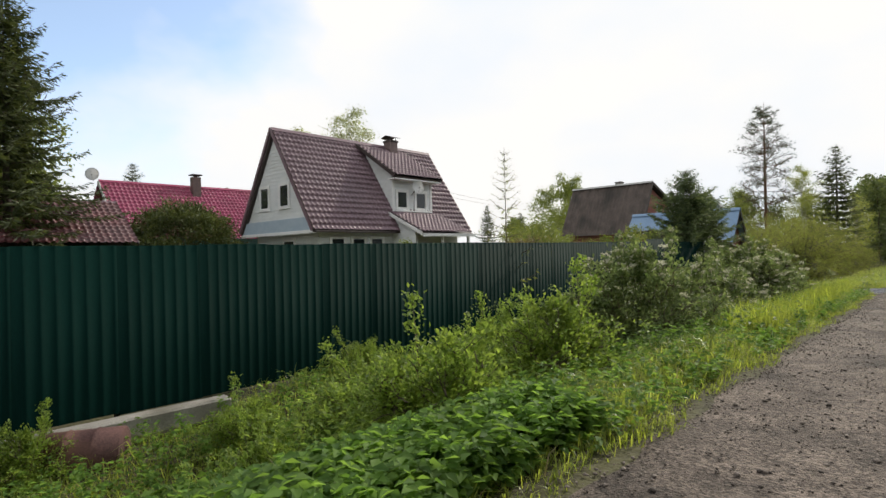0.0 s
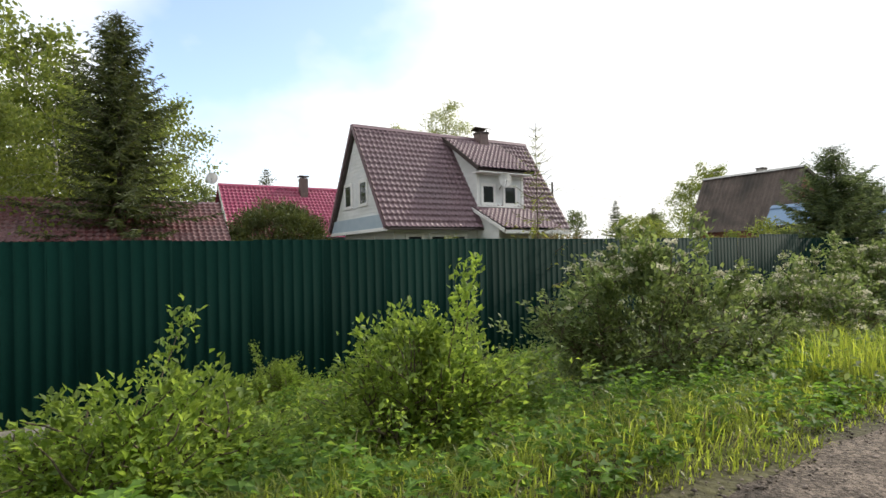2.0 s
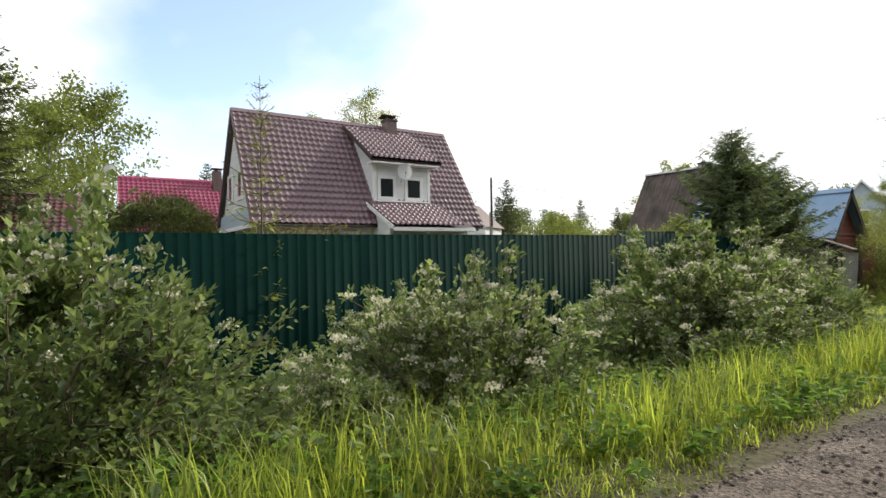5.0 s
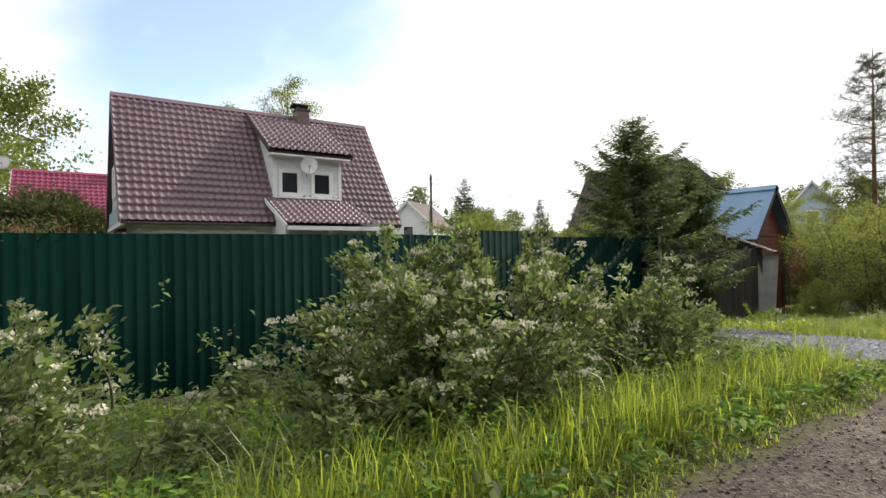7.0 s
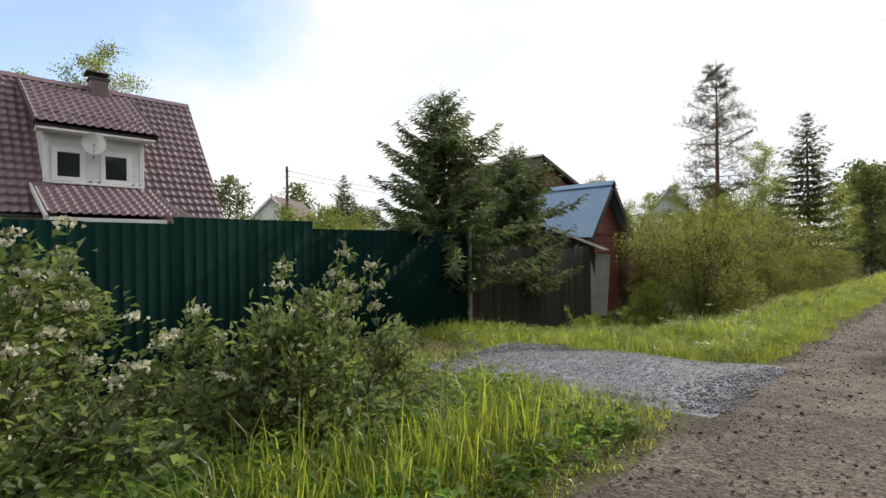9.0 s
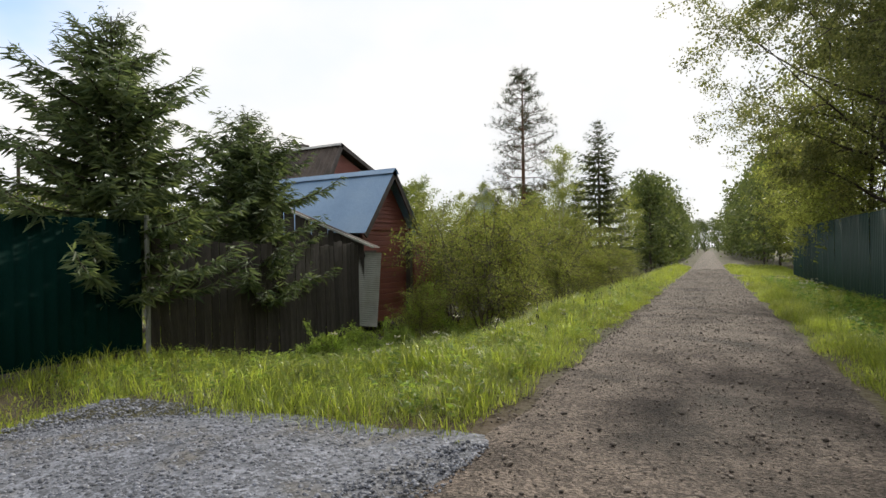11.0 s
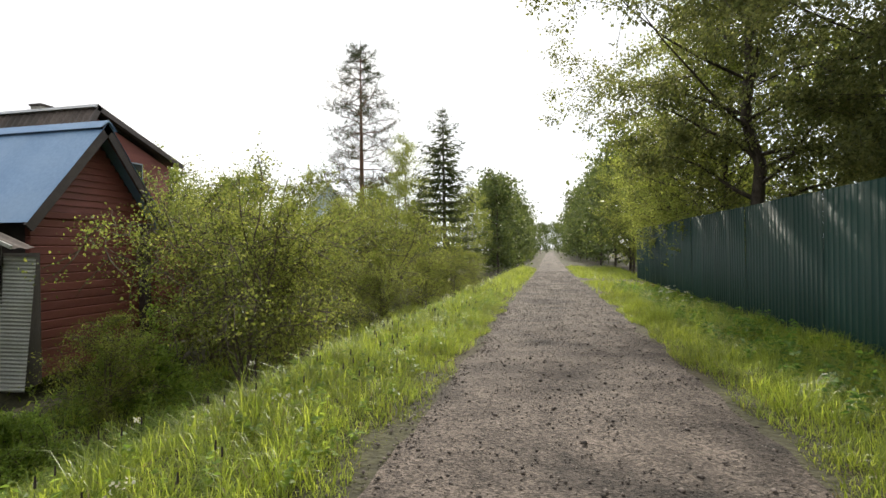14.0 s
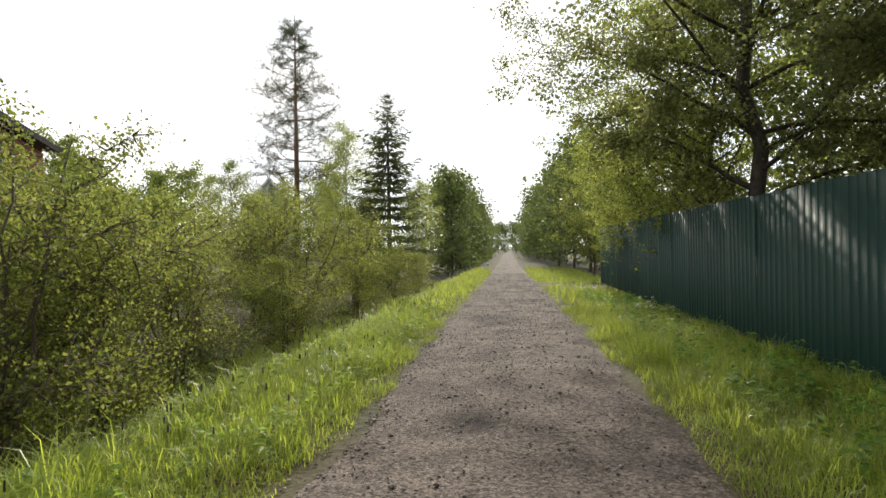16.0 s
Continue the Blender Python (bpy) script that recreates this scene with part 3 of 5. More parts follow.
def siding(root, axis, at, a0, a1, z0, z1, out, clip=None, step=0.2, material=None, name="siding_board"):
    """Lapped boards on a wall, one part a course; clip gives the wall's reach at each height."""
    z = z0
    while z < z1 - 0.02:
        h = min(step, z1 - z)
        lo, hi = (a0, a1) if clip is None else clip(z + h)
        if hi - lo > 0.1:
            bm = bmesh.new()
            pts = [(at, z), (at + out * 0.035, z), (at + out * 0.012, z + h), (at, z + h)]
            vs = [[bm.verts.new((p, q, zz) if axis == "x" else (q, p, zz)) for p, zz in pts] for q in (lo, hi)]
            for i in range(4):
                j = (i + 1) % 4
                bm.faces.new((vs[0][i], vs[0][j], vs[1][j], vs[1][i]))
            bm.faces.new(vs[0][::-1])
            bm.faces.new(vs[1])
            bmesh.ops.recalc_face_normals(bm, faces=bm.faces[:])
            part(name, bm, material or M_SIDING, root)
        z += step


def brown_house():
    root = thing("house", Matrix.Translation((0, 0, 0)), "white sided house with steep brown metal tile roof and dormer", "house")
    rx, rz, ex, ez, bx = -27.15, 8.38, -23.2, 2.62, -31.1
    y0, y1 = 14.95, 27.3
    g = -1.2
    part("wall", boxed(-30.5, -23.9, 15.75, 26.6, g, 2.9), M_SIDING, root)
    up = prism([(-30.85, 2.7), (-23.45, 2.7), (-27.15, 8.1)], "y", 15.15, 26.9)
    part("wall", up, M_SIDING, root)
    k = (rx - bx) / (rz - ez)
    siding(root, "y", 15.15, 0, 0, 3.3, 7.9, -1, clip=lambda z: (bx + (z - ez) * k + 0.3, ex - (z - ez) * k - 0.3))
    part("panel", prism([(-31.0, 2.62), (-23.3, 2.62), (-23.75, 3.32), (-30.55, 3.32)], "y", 15.02, 15.15), M_BLUEBAND, root, "grey-blue panel band")
    part("fascia", boxed(-31.05, -23.25, 14.98, 15.12, 2.46, 2.64, bevel=0.01), M_TRIM, root)
    siding(root, "x", -23.9, 15.75, 26.6, g, 2.6, 1)
    siding(root, "y", 15.75, -30.5, -23.9, g, 2.6, -1)
    # roof
    part("roof_deck", slab((ex, y0 + 0.03, ez - 0.06), (0, y1 - y0 - 0.06, 0), (rx - ex, 0, rz - ez), 0.1), M_DARK, root)
    part("roof_deck", slab((bx, y1 - 0.03, ez - 0.06), (0, y0 - y1 + 0.06, 0), (rx - bx, 0, rz - ez), 0.1), M_DARK, root)
    raw("roof", *tile_roof((rx, y0, rz), (0, y1 - y0, 0), (ex - rx, 0, ez - rz)), M_ROOF, root, smooth=False)
    raw("roof", *tile_roof((rx, y0, rz), (0, y1 - y0, 0), (bx - rx, 0, ez - rz)), M_ROOF, root)
    part("ridge_cap", prism([(rx - 0.14, rz - 0.04), (rx, rz + 0.16), (rx + 0.14, rz - 0.04)], "y", y0 - 0.02, y1 + 0.02), M_ROOF, root)
    for yy in (y0 - 0.04, y1):
        for sx in (ex, bx):
            d = Vector((sx - rx, 0, ez - rz))
            part("bargeboard", slab((rx, yy, rz + 0.06), d, (0, 0.04, 0), 0.2), M_ROOF, root)
    part("gutter", boxed(ex - 0.02, ex + 0.1, y0 + 0.1, 20.5, ez - 0.12, ez - 0.02, bevel=0.03), M_DARK, root)
    # dormer
    part("dormer", prism([(-24.05, 3.6), (-24.05, 6.15), (-26.6, 7.85), (-26.6, 3.6)], "y", 21.0, 24.35), M_SIDING, root)
    siding(root, "x", -24.05, 21.0, 24.35, 3.75, 6.1, 1)
    raw("dormer_roof", *tile_roof((-26.95, 20.7, 8.22), (0, 3.95, 0), (3.6, 0, -2.3)), M_ROOF, root)
    part("dormer_deck", slab((-23.36, 20.73, 5.86), (0, 3.9, 0), (-3.55, 0, 2.28), 0.1), M_DARK, root)
    for yy in (20.64, 24.66):
        part("bargeboard", slab((-26.95, yy, 8.3), (3.62, 0, -2.32), (0, 0.06, 0), 0.2), M_DARK, root)
    part("soffit", boxed(-24.1, -23.4, 20.75, 24.6, 5.72, 5.8), M_TRIM, root)
    for q in (21.08, 24.27):
        part("corner_board", boxed(-24.05, -23.98, q - 0.09, q + 0.09, 3.7, 5.75, bevel=0.01), M_TRIM, root)
    window(root, "x", -24.01, 21.35, 22.2, 4.05, 5.1)
    window(root, "x", -24.01, 22.9, 23.78, 4.05, 5.1)
    part("window_sill", boxed(-24.02, -23.86, 21.1, 24.2, 3.84, 3.93, bevel=0.01), M_TRIM, root)
    for i in range(9):
        part("snow_guard", boxed(-24.3, -24.22, 21.0 + i * 0.4, 21.22 + i * 0.4, 6.5, 6.58, bevel=0.01), M_DARK, root)
    # porch with a hipped end
    bm = bmesh.new()
    top = [bm.verts.new(p) for p in ((-24.02, 20.65, 3.78), (-21.1, 20.65, 2.44), (-21.5, 25.7, 2.44), (-23.2, 26.9, 2.44), (-24.02, 24.6, 3.78))]
    bm.faces.new(top)
    low = bmesh.ops.extrude_face_region(bm, geom=bm.faces[:])
    bmesh.ops.translate(bm, vec=(0, 0, -0.08), verts=[e for e in low["geom"] if isinstance(e, bmesh.types.BMVert)])
    bmesh.ops.recalc_face_normals(bm, faces=bm.faces[:])
    part("porch_deck", bm, M_DARK, root)
    raw("porch_roof", *tile_roof((-24.02, 20.65, 3.8), (0, 4.1, 0), (2.92, 0, -1.34), course=0.36), M_ROOF, root)
    part("bargeboard", slab((-24.05, 20.58, 3.84), (2.97, 0, -1.37), (0, 0.07, 0), 0.17), M_TRIM, root)
    part("fascia", boxed(-21.16, -21.1, 20.65, 25.2, 2.24, 2.42, bevel=0.01), M_TRIM, root)
    part("porch_wall", prism([(-23.9, g), (-21.9, g), (-21.9, 2.62), (-23.9, 3.6)], "y", 20.85, 21.0), M_SIDING, root)
    for yy in (22.6, 24.9):
        part("porch_post", boxed(-21.6, -21.45, yy, yy + 0.15, g, 2.4, bevel=0.01), M_TRIM, root)
    # windows of the gable and the ground floor
    window(root, "y", 15.11, -28.8, -27.85, 4.0, 5.25, -1)
    window(root, "y", 15.11, -26.65, -25.7, 4.0, 5.25, -1)
    window(root, "y", 15.71, -27.4, -26.2, 0.9, 2.2, -1)
    for a in (16.9, 18.3, 19.6):
        window(root, "x", -23.86, a - 0.45, a + 0.45, 0.9, 2.25)
    # chimney
    c = part("chimney", boxed(-27.15, -26.5, 23.1, 23.75, 7.0, 8.85, bevel=0.01), M_CHIM, root)
    part("chimney_band", boxed(-27.2, -26.45, 23.05, 23.8, 8.72, 8.82), M_DARK, c)
    for a, b in ((-27.1, 23.15), (-26.6, 23.15), (-27.1, 23.65), (-26.6, 23.65)):
        part("cap_leg", boxed(a, a + 0.04, b, b + 0.04, 8.84, 9.0), M_DARK, c)
    part("chimney_cap", prism([(-27.3, 8.98), (-26.825, 9.12), (-26.35, 8.98), (-26.35, 9.02), (-26.825, 9.16), (-27.3, 9.02)], "y", 22.98, 23.87), M_DARK, c)


brown_house()


def dish(m, r, label):
    root = thing("satellite_dish", m, label, "satellite dish")
    bm = bmesh.new()
    rings = []
    for k in range(6):
        q = k / 5
        rings.append([bm.verts.new((0.32 * r * q * q, r * q * math.cos(a * math.pi / 10), 1.08 * r * q * math.sin(a * math.pi / 10))) for a in range(20)] if k else [bm.verts.new((0, 0, 0))])
    for k in range(1, 6):
        for a in range(20):
            b = (a + 1) % 20
            bm.faces.new((rings[0][0], rings[1][a], rings[1][b]) if k == 1 else (rings[k - 1][a], rings[k][a], rings[k][b], rings[k - 1][b]))
    bmesh.ops.solidify(bm, geom=bm.faces[:], thickness=0.015)
    for f in bm.faces:
        f.smooth = True
    part("reflector", bm, M_TRIM, root)
    v, f = tubes([(0, 0, -r, 0.012, 0.6 * r, 0, -0.25 * r, 0.012), (-0.02, 0, 0, 0.025, -0.75, 0, -0.25, 0.025)])
    raw("arm", v, f, M_PIPE, root)
    part("receiver", boxed(0.55 * r, 0.75 * r, -0.04, 0.04, -0.28 * r, -0.14 * r, bevel=0.01), M_PIPE, root)


dish(pose(-23.35, 22.45, 5.3, 0, -12, -12), 0.42, "round white satellite dish on the dormer wall")


def red_house():
    root = thing("house", Matrix.Translation((0, 0, 0)), "house with raspberry red metal tile roof and turquoise wall", "house")
    y0, y1 = 10.5, 27.0
    part("wall", boxed(-47.0, -39.6, 11.0, 26.6, -1.2, 3.0), M_TURQ, root)
    part("gable", prism([(-47.2, 2.95), (-39.4, 2.95), (-43.3, 6.7)], "y", 10.95, 26.7), M_TRIM, root)
    raw("roof", *tile_roof((-43.3, y0, 6.95), (0, y1 - y0, 0), (4.7, 0, -4.3), 0.3, 0.4), M_RED, root)
    raw("roof", *tile_roof((-43.3, y0, 6.95), (0, y1 - y0, 0), (-4.7, 0, -4.3), 0.3, 0.4), M_RED, root)
    part("ridge_cap", prism([(-43.5, 6.9), (-43.3, 7.06), (-43.1, 6.9)], "y", y0, y1), M_RED, root)
    part("bargeboard", slab((-43.3, y0 - 0.05, 7.0), (4.7, 0, -4.3), (0, 0.05, 0), 0.22), M_TRIM, root)
    c = part("chimney", boxed(-42.9, -42.3, 16.6, 17.2, 6.0, 7.65), M_CHIM, root)
    part("chimney_cap", boxed(-43.0, -42.2, 16.5, 17.3, 7.78, 7.86, bevel=0.02), M_DARK, c)
    part("cap_leg", boxed(-42.7, -42.5, 16.8, 17.0, 7.65, 7.78), M_DARK, c)


red_house()
dish(pose(-43.2, 10.1, 7.35, 0, -10, -20), 0.42, "pale round satellite dish at the red roof's ridge")


def brown_shed():
    root = thing("shed", Matrix.Translation((0, 0, 0)), "low shed with rust-brown metal tile roof behind the fence", "shed")
    part("wall", boxed(-36.3, -31.2, -9.0, 8.6, -1.3, 2.7), M_WOOD, root)
    raw("roof", *tile_roof((-34.2, -9.5, 4.65), (0, 18.6, 0), (3.9, 0, -2.5), 0.3, 0.4), M_RUST, root)
    raw("roof", *tile_roof((-34.2, -9.5, 4.65), (0, 18.6, 0), (-2.9, 0, -1.9), 0.3, 0.4), M_RUST, root)
    part("gable", prism([(-36.3, 2.65), (-31.2, 2.65), (-34.2, 4.55)], "y", -8.9, 8.55), M_WOOD, root)
    part("bargeboard", slab((-34.2, 9.08, 4.68), (3.9, 0, -2.5), (0, 0.05, 0), 0.15), M_DARK, root)


brown_shed()


def wave_sheet(p0, u, v, wave, amp):
    """A corrugated sheet with waves along u."""
    p0, u, v = [np.array(a, dtype=float) for a in (p0, u, v)]
    lu = np.linalg.norm(u)
    n = unit(np.cross(u, v))
    s = np.linspace(0, lu, max(4, int(lu / wave * 6)) + 1)
    P = p0 + s[None, :, None] / lu * u + np.linspace(0, 1, 4)[:, None, None] * v + (amp * np.cos(2 * np.pi * s / wave))[None, :, None] * n
    P = np.concatenate([P.reshape(-1, 3), P.reshape(-1, 3) - 0.006 * n])
    nx = len(s)
    i = (np.arange(3)[:, None] * nx + np.arange(nx - 1)[None]).ravel()
    f = np.stack([i, i + 1, i + nx + 1, i + nx], 1)
    return P, np.concatenate([f, f[:, ::-1] + 4 * nx])


def slate_house():
    """The steep dark roof behind, with a red gable."""
    root = thing("house", Matrix.Translation((0, 0, 0)), "old house with steep mossy dark slate roof and red gable", "house")
    part("wall", boxed(-24.4, -17.9, 42.05, 48.2, -1.2, 2.86), M_LOG, root)
    part("gable", prism([(42.0, 2.85), (48.3, 2.85), (48.3, 4.95), (44.0, 6.45), (42.95, 4.6)], "x", -24.4, -17.95), M_LOG, root)
    raw("roof", *wave_sheet((-25.0, 44.0, 6.72), (7.4, 0, 0), (0, -2.4, -4.3), 0.3, 0.03), M_SLATE, root)
    raw("roof", *wave_sheet((-25.0, 44.0, 6.72), (7.4, 0, 0), (0, 4.8, -1.6), 0.3, 0.03), M_SLATE, root)
    part("ridge_cap", prism([(43.8, 6.68), (44.0, 6.84), (44.2, 6.68)], "x", -25.0, -17.6), M_PIPE, root)
    part("bargeboard", slab((-17.64, 44.0, 6.8), (0, 4.85, -1.62), (0.06, 0, 0), -0.22), M_DARK, root)
    part("bargeboard", slab((-17.64, 44.0, 6.8), (0, -2.4, -4.3), (0.06, 0, 0), 0.2), M_DARK, root)
    part("attic_window", boxed(-17.96, -17.9, 45.6, 46.6, 4.0, 4.9), M_BLUEBAND, root)
    part("attic_pane", boxed(-17.92, -17.885, 45.65, 46.55, 4.05, 4.85), M_GLASS, root)
    c = part("chimney", boxed(-20.9, -20.4, 44.1, 44.6, 6.2, 7.0), M_CONC, root)
    part("chimney_cap", boxed(-20.95, -20.35, 44.05, 44.65, 7.0, 7.08, bevel=0.01), M_DARK, c)


slate_house()


def blue_shed():
    root = thing("shed", Matrix.Translation((0, 0, 0)), "red painted log shed with pale blue sheet metal roof", "shed")
    part("wall", boxed(-15.2, -9.35, 33.95, 36.55, -1.1, 1.7), M_DARK, root)
    mesh = None
    for i in range(17):
        if mesh is None:
            ob = part("log", boxed(-9.35, -9.24, 33.9, 36.6, -0.08, 0.084, bevel=0.018), M_LOG, root)
            mesh = ob.data
        else:
            ob = new("log", mesh)
            ob.parent = root
        ob.location = (0, 0, -1.1 + i * 0.165)
    part("gable", prism([(33.75, 1.68), (36.75, 1.68), (35.25, 3.42)], "x", -15.2, -9.3), M_DARK, root)
    siding(root, "x", -9.3, 0, 0, 1.75, 3.4, 1, clip=lambda z: (33.75 + (z - 1.68) * 0.862, 36.75 - (z - 1.68) * 0.862), step=0.13, material=M_LOG, name="gable_board")
    part("gable_trim", boxed(-9.3, -9.2, 33.75, 36.75, 1.62, 1.74, bevel=0.01), M_LOG, root)
    raw("roof", *wave_sheet((-15.5, 35.25, 3.53), (6.6, 0, 0), (0, -1.68, -2.02), 1.3, 0.006), M_BLUEROOF, root)
    raw("roof", *wave_sheet((-15.5, 35.25, 3.53), (6.6, 0, 0), (0, 1.68, -2.02), 1.3, 0.006), M_BLUEROOF, root)
    part("ridge_cap", prism([(35.05, 3.4), (35.25, 3.58), (35.45, 3.4), (35.25, 3.54)], "x", -15.5, -8.88), M_BLUEROOF, root)
    for s in (-1, 1):
        part("bargeboard", slab((-8.96, 35.25, 3.52), (0, 1.7 * s, -2.05), (0.05, 0, 0), -0.17 * s), M_DARK, root, "dark brown bargeboard")
    part("door_post", boxed(-9.2, -9.05, 36.3, 36.5, -1.0, 1.6, bevel=0.01), M_DARK, root)
    part("annex_wall", boxed(-9.6, -9.1, 36.7, 38.2, -1.1, 1.3), M_LOG, root)


blue_shed()


def lean_to():
    root = thing("lean_to_shed", Matrix.Translation((0, 0, 0)), "dark weathered board lean-to with a sloping roof", "shed")
    rng = random.Random(4)
    mesh = None
    for i in range(34):
        x = -8.42 - i * 0.2
        if mesh is None:
            ob = part("board", boxed(-0.095, 0.095, -0.012, 0.012, 0, 1.0, bevel=0.004), M_WOOD, root)
            mesh = ob.data
        else:
            ob = new("board", mesh)
            ob.parent = root
        h = 2.2 + min(1.2, 0.39 * (-8.3 - x))
        ob.matrix_local = pose(x, 32.7 + rng.uniform(-0.012, 0.012), -1.05, 0, rng.uniform(-0.6, 0.6), 0) @ Matrix.Diagonal((1, 1, h, 1))
    part("crossbeam", boxed(-15.2, -8.3, 32.64, 32.685, 0.82, 0.92), M_WOOD, root)
    part("wall", boxed(-8.42, -8.35, 32.72, 33.3, -1.05, 1.0), M_WOOD, root)
    raw("roof", *wave_sheet((-11.4, 32.5, 2.42), (0, 0.32, 0), (3.5, 0, -1.36), 0.2, 0.012), M_SLATE, root)
    raw("roof", *wave_sheet((-15.2, 32.5, 2.3), (0, 0.32, 0), (3.85, 0, 0.12), 0.2, 0.012), M_SLATE, root)
    part("roof_edge", slab((-11.4, 32.47, 2.46), (3.5, 0, -1.36), (0, 0.03, 0), 0.05), M_TIN, root, "pale metal roof edge")


lean_to()


def loose_sheet(m, w, h, label):
    root = thing("corrugated_sheet", m, label, "roof sheet")
    raw("sheet", *wave_sheet((0, 0, 0), (0, 0, h), (w, 0, 0), 0.055, 0.008), M_TIN, root)


loose_sheet(pose(-8.56, 32.55, -0.98, -4, 3, 12), 0.62, 1.95, "pale corrugated sheet leaning on the lean-to's corner")


def far_house(x, y, zr, w, d, wall, roof, label, axis_turn):
    root = thing("house", pose(x, y, 0, 0, 0, axis_turn), label, "house")
    part("wall", boxed(-w / 2 + 0.3, w / 2 - 0.3, -d / 2 + 0.3, d / 2 - 0.3, -1.3, zr * 0.62), wall, root)
    part("gable", prism([(-w / 2 + 0.3, zr * 0.61), (w / 2 - 0.3, zr * 0.61), (0, zr - 0.15)], "y", -d / 2 + 0.3, d / 2 - 0.3), wall, root)
    for s in (-1, 1):
        raw("roof", *wave_sheet((0, -d / 2, zr), (0, d, 0), (s * w / 2, 0, -0.42 * zr), 0.4, 0.03), roof, root)
        part("bargeboard", slab((0, -d / 2 - 0.04, zr + 0.03), (s * w / 2, 0, -0.42 * zr), (0, 0.04, 0), 0.2 * s), M_TRIM, root)
    window(root, "y", -d / 2 + 0.29, -0.6, 0.6, zr * 0.42, zr * 0.6, -1)


far_house(-26.0, 86.0, 8.7, 6.0, 9.0, M_BLUEBAND, M_RED, "distant pale blue house with a red roof", 20)
far_house(-50.5, 46.0, 6.9, 6.4, 7.0, M_SIDING, M_CHIM, "distant white gabled house with a brown roof", 35)


def utility_pole():
    root = thing("utility_pole", Matrix.Translation((-35.2, 37.2, -1.2)), "grey concrete utility pole with a wooden top and wires", "utility pole")
    raw("pole", *tubes([(0, 0, 0, 0.17, 0, 0, 5.8, 0.13)], 8), M_CONC, root)
    raw("pole_top", *tubes([(0.1, 0, 4.6, 0.1, 0.1, 0, 8.7, 0.085)], 8), M_BARK, root)
    for z in (8.3, 7.9):
        for s in (-1, 1):
            raw("insulator", *tubes([(0.1, 0.12 * s, z, 0.03, 0.1, 0.12 * s, z + 0.14, 0.04)], 6), M_TRIM, root)
        pts = [(0.1 + 0.2 * 0, 30 * q, z + 0.1 - 2.2 * q * (1 - q) * 1.2 - 0.4 * q) for q in np.linspace(0, 1, 13)]
        raw("wire", *tubes([(*a, 0.012, *b, 0.012) for a, b in zip(pts, pts[1:])], 4), M_DARK, root)


utility_pole()

# ditch clutter
slab_root = thing("concrete_beam", pose(-8.05, 1.9, -1.06, 0, 0, -1), "pale weathered concrete beam lying under the fence", "concrete beam")
part("beam", boxed(-0.12, 0.14, -4.0, 1.7, 0, 0.3, bevel=0.03), M_CONC, slab_root)
barrel = thing("barrel", pose(-7.5, 1.6, -0.95, 0, 90, 60), "rusty old barrel lying in the weeds", "barrel")
rings = [(0.0, -0.44), (0.26, -0.45), (0.28, -0.44), (0.28, -0.16), (0.295, -0.14), (0.28, -0.12), (0.28, 0.14), (0.295, 0.16), (0.28, 0.18), (0.28, 0.44), (0.26, 0.45), (0.0, 0.44)]
turn = [(q * math.cos(a * math.pi / 10), q * math.sin(a * math.pi / 10), z) for q, z in rings for a in range(20)]
raw("drum", turn, [(20 * k + a, 20 * k + (a + 1) % 20, 20 * k + 20 + (a + 1) % 20, 20 * k + 20 + a) for k in range(len(rings) - 1) for a in range(20)], M_RUSTY, barrel)


# ---- plants ----
def limb(p, d, length, r, n, rng, droop=0.0, wander=0.12):
    """A bent limb: segments and points along it."""
    segs, pts = [], [p]
    d = unit(np.array(d, dtype=float))
    for i in range(n):
        d = unit(d + wander * rng.normal(size=3) + np.array([0, 0, -droop]))
        q = p + d * length / n
        segs.append((*p, r * (1 - i / n) + 0.003, *q, r * (1 - (i + 1) / n) + 0.003))
        p = q
        pts.append(q)
    return segs, np.array(pts), d


